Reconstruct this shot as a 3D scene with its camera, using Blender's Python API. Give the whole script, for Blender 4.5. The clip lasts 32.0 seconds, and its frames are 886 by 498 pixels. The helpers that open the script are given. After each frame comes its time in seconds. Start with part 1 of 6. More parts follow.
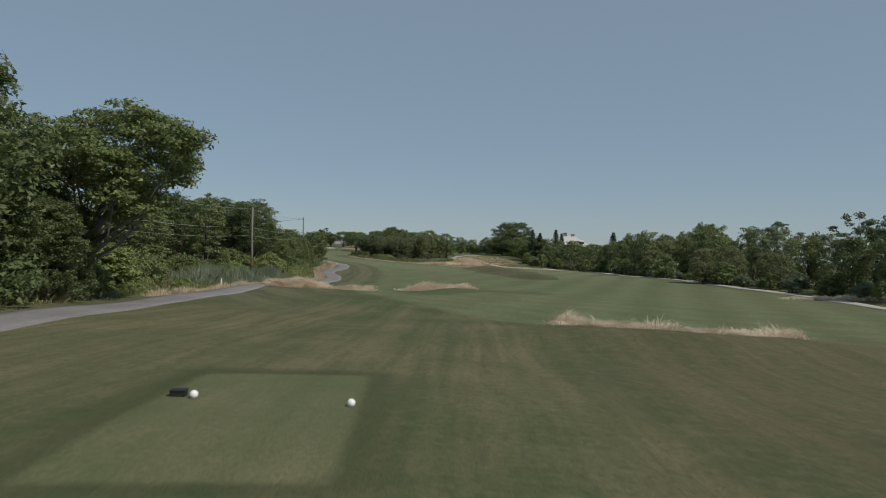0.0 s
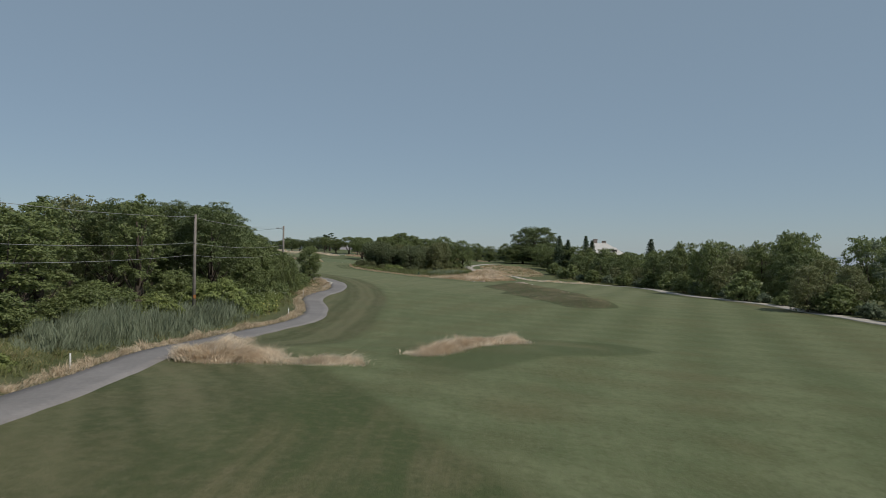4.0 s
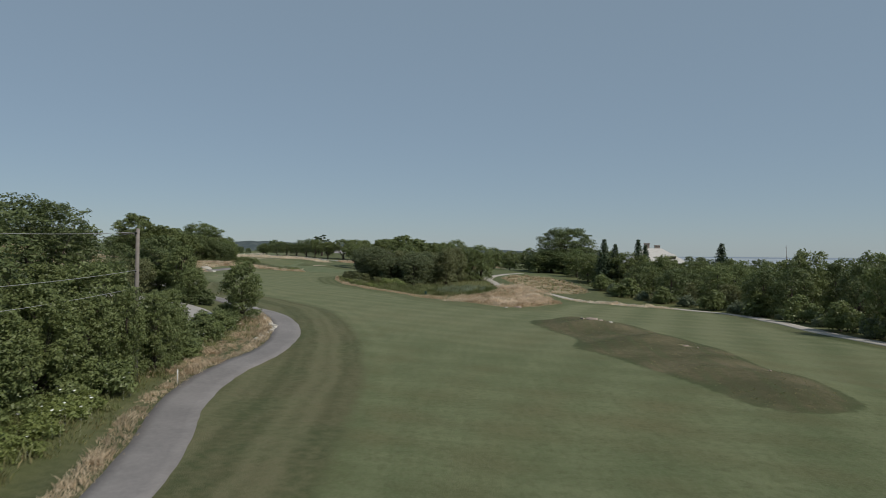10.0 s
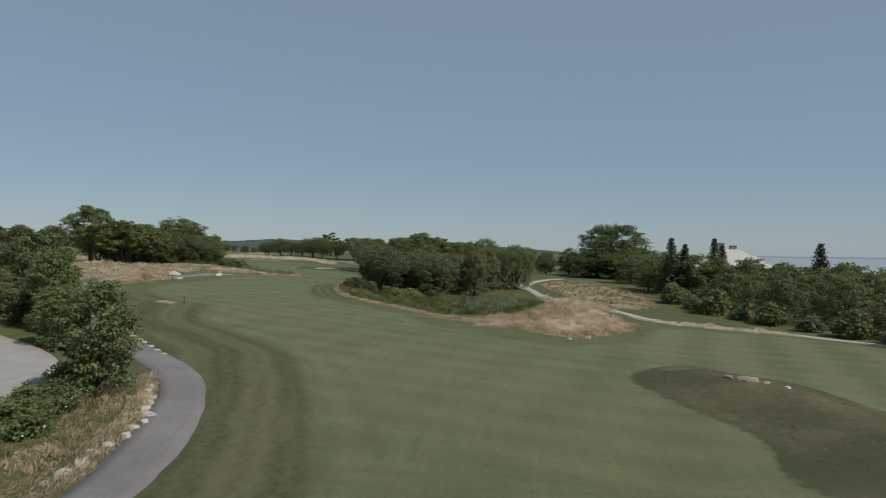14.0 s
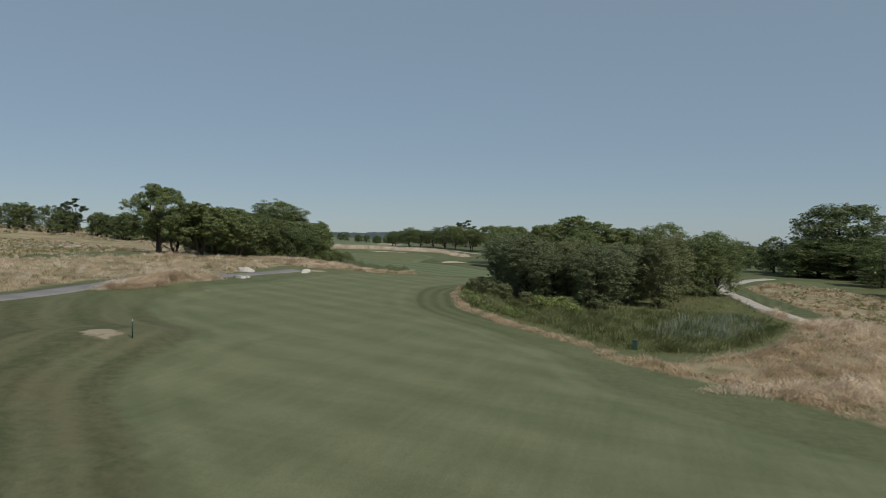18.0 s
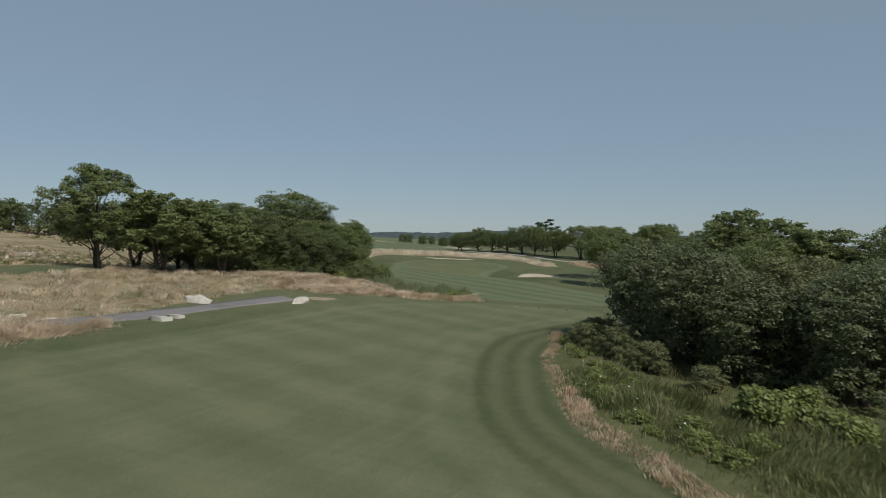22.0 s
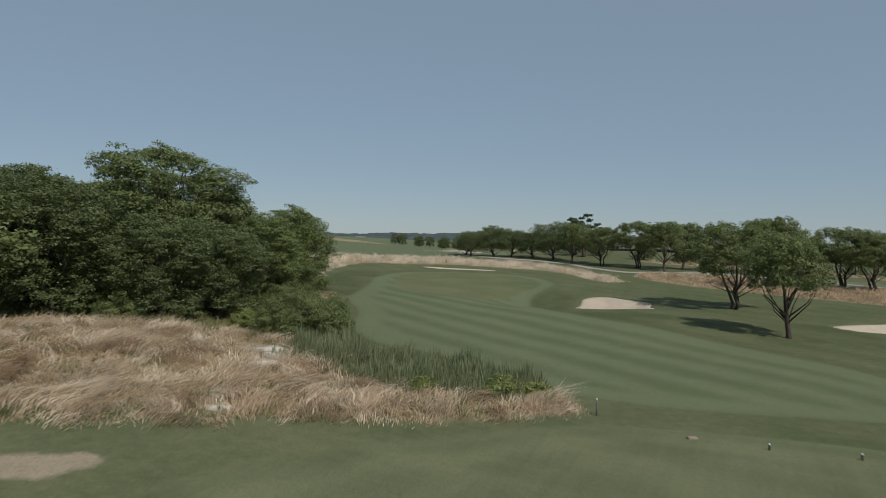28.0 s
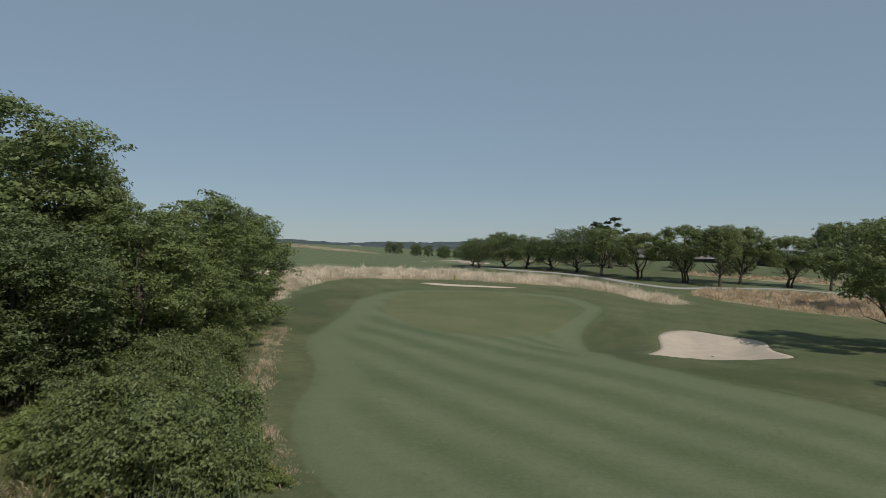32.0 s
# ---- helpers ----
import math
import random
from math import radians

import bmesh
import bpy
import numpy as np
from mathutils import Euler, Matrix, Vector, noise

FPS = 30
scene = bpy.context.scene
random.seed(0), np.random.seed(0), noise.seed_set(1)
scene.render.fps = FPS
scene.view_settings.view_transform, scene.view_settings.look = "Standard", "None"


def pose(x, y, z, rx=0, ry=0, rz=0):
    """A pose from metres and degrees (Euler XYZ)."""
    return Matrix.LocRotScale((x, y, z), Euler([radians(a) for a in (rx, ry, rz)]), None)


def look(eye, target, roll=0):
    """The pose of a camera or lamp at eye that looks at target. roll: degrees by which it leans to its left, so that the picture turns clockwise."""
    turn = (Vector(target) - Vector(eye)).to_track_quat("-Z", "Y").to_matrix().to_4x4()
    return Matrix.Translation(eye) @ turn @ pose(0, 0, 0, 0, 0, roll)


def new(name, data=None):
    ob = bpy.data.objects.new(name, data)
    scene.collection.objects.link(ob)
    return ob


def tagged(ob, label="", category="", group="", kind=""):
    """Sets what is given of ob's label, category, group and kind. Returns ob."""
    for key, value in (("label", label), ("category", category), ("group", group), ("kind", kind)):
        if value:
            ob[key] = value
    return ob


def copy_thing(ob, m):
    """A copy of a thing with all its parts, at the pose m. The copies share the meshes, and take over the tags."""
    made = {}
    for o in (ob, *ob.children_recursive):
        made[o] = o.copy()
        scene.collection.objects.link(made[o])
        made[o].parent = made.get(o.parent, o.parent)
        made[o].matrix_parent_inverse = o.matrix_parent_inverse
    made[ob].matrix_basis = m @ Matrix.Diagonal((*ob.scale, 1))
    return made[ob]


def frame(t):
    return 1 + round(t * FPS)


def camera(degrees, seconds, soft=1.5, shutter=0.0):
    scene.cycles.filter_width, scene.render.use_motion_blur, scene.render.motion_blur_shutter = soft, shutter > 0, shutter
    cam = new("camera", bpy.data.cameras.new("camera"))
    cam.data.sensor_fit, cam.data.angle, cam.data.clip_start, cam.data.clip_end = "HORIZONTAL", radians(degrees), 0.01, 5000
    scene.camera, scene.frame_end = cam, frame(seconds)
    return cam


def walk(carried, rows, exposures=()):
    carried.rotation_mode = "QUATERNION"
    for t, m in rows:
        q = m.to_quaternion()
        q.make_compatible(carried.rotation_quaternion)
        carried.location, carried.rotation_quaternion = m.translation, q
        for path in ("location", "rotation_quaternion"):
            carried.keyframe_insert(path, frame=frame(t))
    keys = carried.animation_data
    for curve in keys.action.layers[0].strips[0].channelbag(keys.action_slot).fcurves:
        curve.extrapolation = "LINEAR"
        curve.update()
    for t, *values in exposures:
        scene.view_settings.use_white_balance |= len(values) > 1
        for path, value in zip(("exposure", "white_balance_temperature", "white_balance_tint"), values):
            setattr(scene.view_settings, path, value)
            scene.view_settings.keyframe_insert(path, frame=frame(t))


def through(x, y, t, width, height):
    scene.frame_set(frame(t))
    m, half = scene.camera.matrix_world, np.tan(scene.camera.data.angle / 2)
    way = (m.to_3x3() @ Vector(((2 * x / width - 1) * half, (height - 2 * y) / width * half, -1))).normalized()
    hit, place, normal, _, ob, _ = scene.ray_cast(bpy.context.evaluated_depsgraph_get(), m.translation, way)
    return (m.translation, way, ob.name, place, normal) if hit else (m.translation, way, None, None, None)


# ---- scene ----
cam = camera(64.8, 32.0, 0.8, 0.4)
METRES, EYE, TILT, LEAN, TURN = 250.0, 7.75, 0.0, 4.0, 1.8
ROWS = [
    (0.0, 0.0, 0.0, 0.0, 0.01, -0.08, -4.66),
    (0.5, -0.0008, 0.0125, 0.0011, 0.14, -0.07, -4.65),
    (1.0, -0.0016, 0.0255, 0.002, 0.27, -0.05, -4.64),
    (1.5, -0.0025, 0.0385, 0.0029, 0.4, -0.03, -4.65),
    (2.0, -0.0033, 0.0517, 0.0037, 0.52, -0.02, -4.63),
    (2.5, -0.0042, 0.0652, 0.0047, 0.63, -0.01, -4.64),
    (3.0, -0.0051, 0.0788, 0.0055, 0.72, 0.02, -4.66),
    (3.5, -0.006, 0.0928, 0.0063, 0.8, 0.04, -4.64),
    (5.5, -0.009, 0.1491, 0.0088, 1.09, 0.11, -4.6),
    (6.0, -0.01, 0.1642, 0.0093, 1.12, 0.12, -4.62),
    (6.5, -0.011, 0.1794, 0.0098, 1.16, 0.11, -4.61),
    (7.0, -0.012, 0.1949, 0.0101, 1.19, 0.14, -4.61),
    (7.5, -0.0131, 0.2105, 0.0107, 1.21, 0.14, -4.68),
    (8.0, -0.014, 0.2261, 0.0114, 1.24, 0.12, -4.63),
    (8.5, -0.0151, 0.2421, 0.0119, 1.24, 0.11, -4.63),
    (9.0, -0.0162, 0.2581, 0.0124, 1.26, 0.08, -4.62),
    (9.5, -0.0172, 0.2742, 0.0127, 1.27, 0.06, -4.61),
    (10.0, -0.0181, 0.2905, 0.0131, 1.27, 0.05, -4.61),
    (10.5, -0.0192, 0.3066, 0.0135, 1.26, 0.02, -4.64),
    (11.0, -0.0201, 0.3227, 0.0139, 1.3, -0.0, -4.65),
    (11.5, -0.0211, 0.3386, 0.0142, 1.46, -0.01, -4.66),
    (12.0, -0.0221, 0.3545, 0.0144, 1.67, -0.03, -4.63),
    (12.5, -0.0231, 0.3706, 0.0146, 1.93, -0.07, -4.69),
    (13.0, -0.0242, 0.3869, 0.0147, 2.2, -0.09, -4.71),
    (13.5, -0.0253, 0.4034, 0.0147, 2.51, -0.12, -4.7),
    (15.5, -0.0313, 0.4727, 0.0141, 5.73, -0.81, -4.72),
    (16.0, -0.033, 0.491, 0.0137, 7.56, -1.09, -4.72),
    (16.5, -0.0348, 0.5094, 0.0133, 9.46, -1.33, -4.68),
    (17.0, -0.0371, 0.5284, 0.0128, 11.4, -1.53, -4.61),
    (17.5, -0.0399, 0.5478, 0.0123, 13.2, -1.72, -4.57),
    (18.0, -0.0433, 0.5674, 0.0118, 14.8, -1.88, -4.5),
    (18.5, -0.0472, 0.5869, 0.0114, 16.26, -2.04, -4.45),
    (19.0, -0.0516, 0.6064, 0.0109, 17.44, -2.1, -4.46),
    (19.5, -0.0563, 0.626, 0.0108, 18.67, -2.2, -4.43),
    (20.0, -0.0616, 0.6451, 0.0108, 19.78, -2.3, -4.43),
    (20.5, -0.0674, 0.6642, 0.0109, 20.21, -2.32, -4.43),
    (21.0, -0.0734, 0.6829, 0.0113, 20.49, -2.35, -4.41),
    (21.5, -0.0796, 0.7011, 0.0114, 20.82, -2.35, -4.43),
    (22.0, -0.0861, 0.7188, 0.0118, 20.86, -2.35, -4.39),
    (22.5, -0.0925, 0.7359, 0.0121, 20.87, -2.32, -4.39),
    (23.0, -0.0987, 0.752, 0.0123, 20.86, -2.27, -4.34),
    (23.5, -0.1042, 0.7661, 0.0122, 20.84, -2.2, -4.28),
    (24.0, -0.1089, 0.7779, 0.0122, 20.83, -2.17, -4.24),
    (24.5, -0.1137, 0.7895, 0.012, 20.8, -2.15, -4.23),
    (26.5, -0.1359, 0.8411, 0.009, 20.67, -2.31, -4.41),
    (27.0, -0.1427, 0.8569, 0.008, 20.65, -2.3, -4.43),
    (27.5, -0.1496, 0.8733, 0.0071, 20.64, -2.3, -4.42),
    (28.0, -0.1567, 0.8898, 0.0065, 20.57, -2.26, -4.45),
    (28.5, -0.1632, 0.905, 0.0061, 20.52, -2.16, -4.46),
    (29.0, -0.1688, 0.9181, 0.0056, 20.44, -2.0, -4.38),
    (29.5, -0.1733, 0.929, 0.0052, 20.41, -1.88, -4.33),
    (30.0, -0.1772, 0.9382, 0.0048, 20.38, -1.78, -4.34),
    (30.5, -0.1806, 0.9465, 0.0044, 20.38, -1.7, -4.33),
    (31.0, -0.184, 0.9546, 0.0042, 20.34, -1.64, -4.32),
    (31.5, -0.1875, 0.9627, 0.004, 20.32, -1.6, -4.32),
    (32.0, -0.1907, 0.9705, 0.0038, 20.29, -1.51, -4.29),
]
walk(cam, [(t, pose(0, 0, EYE, TILT, LEAN, TURN) @ pose(METRES * x, METRES * y, METRES * z, 90 + pitch, roll, yaw)) for t, x, y, z, yaw, pitch, roll in ROWS])

# ---- light ----
SUN_DIR = Vector((0.84, -0.54, 0.0)).normalized()
SUN_ELEV = radians(47)
world = bpy.data.worlds.new("sky")
scene.world = world
world.use_nodes = True
wn = world.node_tree.nodes
sky = wn.new("ShaderNodeTexSky")
sky.sky_type = "NISHITA"
sky.sun_disc = False
sky.sun_elevation = SUN_ELEV
sky.sun_rotation = math.atan2(SUN_DIR.x, SUN_DIR.y)
sky.air_density, sky.dust_density, sky.ozone_density = 0.8, 0.2, 2.0
wn["Background"].inputs["Strength"].default_value = 0.095
haze = wn.new("ShaderNodeMix")
haze.data_type = "RGBA"
haze.inputs[0].default_value = 0.73
haze.inputs[7].default_value = (2.44, 3.20, 3.82, 1)
world.node_tree.links.new(sky.outputs["Color"], haze.inputs[6])
world.node_tree.links.new(haze.outputs[2], wn["Background"].inputs["Color"])
sun = new("sun", bpy.data.lights.new("sun", "SUN"))
sun.data.energy, sun.data.angle, sun.data.color = 3.25, radians(0.55), (1.0, 0.95, 0.87)
sun.matrix_world = look((0, 0, 60), Vector((0, 0, 60)) - Vector((SUN_DIR.x * math.cos(SUN_ELEV), SUN_DIR.y * math.cos(SUN_ELEV), math.sin(SUN_ELEV))))


# ---- materials ----
class Shader:
    """A short way to write a node material."""

    def __init__(self, name, roughness=0.8, specular=0.3):
        self.mat = bpy.data.materials.new(name)
        self.mat.use_nodes = True
        self.tree = self.mat.node_tree
        self.bsdf = self.tree.nodes["Principled BSDF"]
        self.bsdf.inputs["Roughness"].default_value = roughness
        self.bsdf.inputs["Specular IOR Level"].default_value = specular

    def add(self, kind, **values):
        node = self.tree.nodes.new(kind)
        for key, value in values.items():
            if key in ("operation", "blend_type", "data_type", "attribute_name", "attribute_type", "noise_dimensions", "feature", "wave_type"):
                setattr(node, key, value)
        return node

    def put(self, socket, value):
        if isinstance(value, bpy.types.NodeSocket):
            self.tree.links.new(value, socket)
        else:
            socket.default_value = value

    def coords(self):
        return self.add("ShaderNodeTexCoord").outputs["Object"]

    def position(self):
        return self.add("ShaderNodeNewGeometry").outputs["Position"]

    def noise(self, scale, detail=3.0, vector=None, rough=0.55):
        n = self.add("ShaderNodeTexNoise")
        n.inputs["Scale"].default_value, n.inputs["Detail"].default_value, n.inputs["Roughness"].default_value = scale, detail, rough
        self.put(n.inputs["Vector"], vector if vector is not None else self.position())
        return n.outputs["Fac"]

    def math(self, op, a, b=0.0, c=0.0):
        n = self.add("ShaderNodeMath", operation=op)
        for s, v in zip(n.inputs, (a, b, c)):
            self.put(s, v)
        return n.outputs[0]

    def span(self, value, lo, hi, to_lo=0.0, to_hi=1.0):
        n = self.add("ShaderNodeMapRange")
        for s, v in zip(n.inputs, (value, lo, hi, to_lo, to_hi)):
            self.put(s, v)
        return n.outputs[0]

    def mix(self, fac, a, b):
        n = self.add("ShaderNodeMix", data_type="RGBA")
        self.put(n.inputs[0], fac)
        for s, v in ((n.inputs[6], a), (n.inputs[7], b)):
            self.put(s, (*v, 1) if isinstance(v, tuple) else v)
        return n.outputs[2]

    def field(self, name):
        return self.add("ShaderNodeAttribute", attribute_type="GEOMETRY", attribute_name=name).outputs["Fac"]

    def island(self):
        return self.add("ShaderNodeNewGeometry").outputs["Random Per Island"]

    def each(self):
        return self.add("ShaderNodeObjectInfo").outputs["Random"]

    def bump(self, height, strength=0.3, distance=0.05):
        n = self.add("ShaderNodeBump")
        n.inputs["Strength"].default_value, n.inputs["Distance"].default_value = strength, distance
        self.put(n.inputs["Height"], height)
        self.tree.links.new(n.outputs[0], self.bsdf.inputs["Normal"])

    def done(self, colour):
        self.put(self.bsdf.inputs["Base Color"], (*colour, 1) if isinstance(colour, tuple) else colour)
        return self.mat


def plain(name, a, b, scale=6.0, roughness=0.8, bump=0.2, specular=0.3, metal=0.0):
    """Two near tones mottled at two scales, with fine relief."""
    s = Shader(name, roughness, specular)
    s.bsdf.inputs["Metallic"].default_value = metal
    p = s.coords()
    n = s.math("ADD", s.math("MULTIPLY", s.noise(scale, 4, p), 0.6), s.math("MULTIPLY", s.noise(scale * 7, 3, p), 0.4))
    if bump:
        s.bump(s.noise(scale * 4, 5, p), bump, 0.03)
    return s.done(s.mix(s.span(n, 0.3, 0.7), a, b))


def leafy(name, dark, light, tip=None, through=0.40, clumps=1.5):
    """Foliage: every leaf takes its own tone; some light passes through."""
    s = Shader(name, 0.48, 0.34)
    clump, big = s.noise(clumps, 3), s.noise(0.4, 2)
    tone = s.math("ADD", s.math("MULTIPLY", s.island(), 0.30), s.math("ADD", s.math("MULTIPLY", clump, 0.55), s.math("MULTIPLY", big, 0.35)))
    col = s.mix(s.span(tone, 0.36, 0.84), dark, light)
    if tip:
        col = s.mix(s.span(s.math("ADD", s.math("MULTIPLY", s.noise(0.35, 2), 0.7), s.math("MULTIPLY", s.island(), 0.4)), 0.5, 0.85), col, tip)
    col = s.mix(s.math("MULTIPLY", s.each(), 0.35), col, (dark[0] * 1.3, dark[1] * 1.1, dark[2]))
    trans = s.add("ShaderNodeBsdfTranslucent")
    s.put(trans.inputs["Color"], col)
    both = s.add("ShaderNodeMixShader")
    both.inputs[0].default_value = through
    out = s.tree.nodes["Material Output"]
    s.done(col)
    s.tree.links.new(s.bsdf.outputs[0], both.inputs[1])
    s.tree.links.new(trans.outputs[0], both.inputs[2])
    s.tree.links.new(both.outputs[0], out.inputs["Surface"])
    return s.mat


def ground_material():
    s = Shader("turf", 0.9, 0.15)
    p = s.position()
    wide, mid, fine = s.noise(0.045, 3, p), s.noise(0.22, 4, p), s.noise(2.2, 5, p, 0.7)
    grain = s.noise(14, 4, p, 0.75)
    edge = s.math("MULTIPLY", s.math("SUBTRACT", s.noise(1.6, 4, p), 0.5), 0.6)
    fair, green, bare = s.field("fair"), s.field("green"), s.field("bare")
    sep = s.add("ShaderNodeSeparateXYZ")
    s.put(sep.inputs[0], p)
    px, py = sep.outputs[0], sep.outputs[1]

    def streak(across, along, turn):
        """Noise drawn out along one heading, as mowers leave it."""
        m = s.add("ShaderNodeMapping")
        s.put(m.inputs["Vector"], p)
        m.inputs["Rotation"].default_value = (0, 0, radians(turn))
        m.inputs["Scale"].default_value = (across, along, 0.05)
        return s.noise(1.0, 4, m.outputs[0], 0.6)

    def bands(nx, ny, period, wobble):
        return s.math("SINE", s.math("MULTIPLY", s.math("ADD", s.math("ADD", s.math("MULTIPLY", px, nx), s.math("MULTIPLY", py, ny)), s.math("MULTIPLY", wide, wobble)), 6.2832 / period))

    # rough: tired olive turf with brown patches and mower lines that follow the fairway's edge
    rim = s.math("ADD", fair, s.math("ADD", s.math("MULTIPLY", mid, 1.5), s.math("MULTIPLY", s.noise(0.7, 3, p), 0.35)))
    worn = s.noise(0.16, 3, p)
    drawn = s.math("ADD", fair, s.math("ADD", s.math("MULTIPLY", s.math("SUBTRACT", s.noise(0.12, 2, p), 0.5), 2.6), s.math("MULTIPLY", s.math("SUBTRACT", s.noise(0.9, 3, p), 0.5), 0.5)))
    swaths = s.math("MULTIPLY", s.math("SINE", s.math("MULTIPLY", s.math("ADD", drawn, 3.4), 1.46)), s.span(worn, 0.3, 0.6, 0.65, 1.25))
    lines = s.math("ADD", s.span(swaths, -0.7, 0.7, -0.52, 0.52), s.math("MULTIPLY", s.math("SINE", s.math("MULTIPLY", rim, 5.2)), s.span(worn, 0.35, 0.65, 0.15, 0.42)))
    near_edge = s.span(fair, -16, -9)
    swath = streak(0.55, 0.03, 3)
    dry = s.math("ADD", s.math("MULTIPLY", wide, 0.30), s.math("ADD", s.math("MULTIPLY", mid, 0.28), s.math("MULTIPLY", swath, 0.42)))
    dry = s.math("SUBTRACT", s.math("ADD", dry, s.math("ADD", s.span(px, 4, 11, -0.03, 0.05), s.span(px, -3, -7, 0.0, 0.035))), s.span(py, 38, 58, 0.0, 0.075))
    rough = s.mix(s.span(dry, 0.40, 0.58), (0.062, 0.082, 0.034), (0.172, 0.148, 0.088))
    rough = s.mix(s.span(s.math("ADD", px, s.math("MULTIPLY", wide, 5.0)), 4.5, 9.5, 0.0, s.span(py, 30, 42, 0.55, 0.0)), rough, (0.070, 0.062, 0.032))
    rough = s.mix(s.span(streak(2.2, 0.12, 3), 0.42, 0.66, 0.0, 0.65), rough, (0.060, 0.077, 0.034))
    rough = s.mix(s.span(fine, 0.48, 0.78, 0.0, 0.6), rough, (0.165, 0.148, 0.092))
    rough = s.mix(s.span(s.noise(6, 3, p, 0.7), 0.48, 0.7, 0.0, 0.5), rough, (0.044, 0.056, 0.025))
    mown = s.math("MULTIPLY", near_edge, s.span(px, -8, -13, 0.0, 0.9))
    rough = s.mix(mown, rough, s.mix(s.span(s.math("ADD", lines, s.math("MULTIPLY", s.math("SUBTRACT", fine, 0.5), 3.6)), -0.9, 0.9), (0.064, 0.076, 0.037), (0.136, 0.138, 0.080)))
    rough = s.mix(s.math("MULTIPLY", mown, s.span(s.math("ADD", s.math("MULTIPLY", worn, 0.6), s.math("MULTIPLY", fine, 0.4)), 0.46, 0.60, 0.0, 0.42)), rough, (0.126, 0.108, 0.066))
    rough = s.mix(s.span(py, 176, 196, 0.0, 0.72), rough, s.mix(s.span(s.math("ADD", s.math("ADD", s.math("MULTIPLY", fine, 0.45), s.math("MULTIPLY", mid, 0.45)), s.math("MULTIPLY", bands(0.56, 0.83, 3.5, 4.0), 0.045)), 0.32, 0.62), (0.078, 0.102, 0.048), (0.138, 0.152, 0.080)))
    pale = s.mix(s.span(s.math("ADD", s.math("MULTIPLY", fine, 0.5), s.math("MULTIPLY", mid, 0.5)), 0.36, 0.62), (0.086, 0.106, 0.053), (0.148, 0.158, 0.090))
    rough = s.mix(s.math("MULTIPLY", s.span(px, -40.6, -42.6), s.span(py, 252, 247, 0.0, s.span(py, 212, 226, 0.0, 0.75))), rough, pale)
    rough = s.mix(s.math("MULTIPLY", s.math("MULTIPLY", s.span(px, -24, -20), s.span(py, 152, 162)), s.span(py, 200, 192, 0.0, 0.65)), rough, pale)
    collar = s.math("MULTIPLY", s.math("MULTIPLY", s.span(px, -45.5, -43.5), s.span(py, 196, 204)), s.span(py, 250, 244, 0.0, 0.62))
    rough = s.mix(collar, rough, s.mix(s.span(s.math("ADD", s.math("SINE", s.math("MULTIPLY", s.math("ADD", fair, s.math("MULTIPLY", s.noise(0.5, 3, p), 0.5)), 4.2)), s.math("MULTIPLY", s.math("SUBTRACT", fine, 0.5), 2.6)), -1.0, 1.0), (0.058, 0.074, 0.034), (0.114, 0.122, 0.066)))
    # fairway: paler green, cross-mown in soft bands, ringed by arcs along its edge
    arcs = s.math("MULTIPLY", s.math("SINE", s.math("MULTIPLY", rim, 3.1)), s.math("MULTIPLY", s.span(fair, 1.0, 5.0, 0.10, 0.0), s.span(px, -12, -18, 0.6, 1.0)))
    cross, lengthwise = bands(0.35, 1.0, 5.0, 2.0), bands(1.0, -0.30, 6.6, 2.5)
    weave = s.math("ADD", s.math("MULTIPLY", cross, s.span(mid, 0.38, 0.62, 0.03, 0.13)), s.math("MULTIPLY", lengthwise, s.span(px, -6, 10, 0.05, 0.15)))
    combed = s.math("ADD", s.math("MULTIPLY", s.math("ADD", streak(1.9, 0.16, 8), streak(0.16, 1.5, 20)), 0.34), s.math("MULTIPLY", s.math("SUBTRACT", s.math("ADD", streak(0.5, 0.07, 14), streak(3.5, 0.35, 24)), 1.09), 0.22))
    tone = s.math("ADD", s.math("ADD", weave, arcs), s.math("ADD", combed, s.math("ADD", s.math("MULTIPLY", mid, 0.20), s.math("MULTIPLY", wide, 0.30))))
    fway = s.mix(s.span(tone, 0.25, 0.75), (0.070, 0.096, 0.043), (0.138, 0.160, 0.086))
    browned = s.math("ADD", s.math("ADD", s.math("MULTIPLY", wide, 0.6), s.math("MULTIPLY", mid, 0.4)), s.math("MULTIPLY", s.math("ADD", cross, lengthwise), -0.05))
    fway = s.mix(s.span(browned, 0.47, 0.70, 0.0, s.span(py, 150, 200, 0.7, 0.35)), fway, (0.136, 0.124, 0.066))
    fway = s.mix(s.span(s.noise(1.1, 4, p, 0.65), 0.50, 0.72, 0.0, 0.28), fway, (0.080, 0.090, 0.042))
    fway = s.mix(s.span(fine, 0.45, 0.72, 0.0, 0.65), fway, (0.074, 0.086, 0.042))
    fway = s.mix(s.span(s.noise(7, 3, p, 0.7), 0.48, 0.70, 0.0, 0.6), fway, (0.168, 0.176, 0.106))
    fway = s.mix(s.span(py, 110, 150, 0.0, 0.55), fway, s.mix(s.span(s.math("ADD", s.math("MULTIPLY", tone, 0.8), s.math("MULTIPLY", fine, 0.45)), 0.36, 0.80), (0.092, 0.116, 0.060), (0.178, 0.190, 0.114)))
    # approach: clear diagonal stripes, with a plain ring along its edge
    diag = s.math("MULTIPLY", bands(0.56, 0.83, 3.0, 3.0), s.span(fair, 1.2, 2.2))
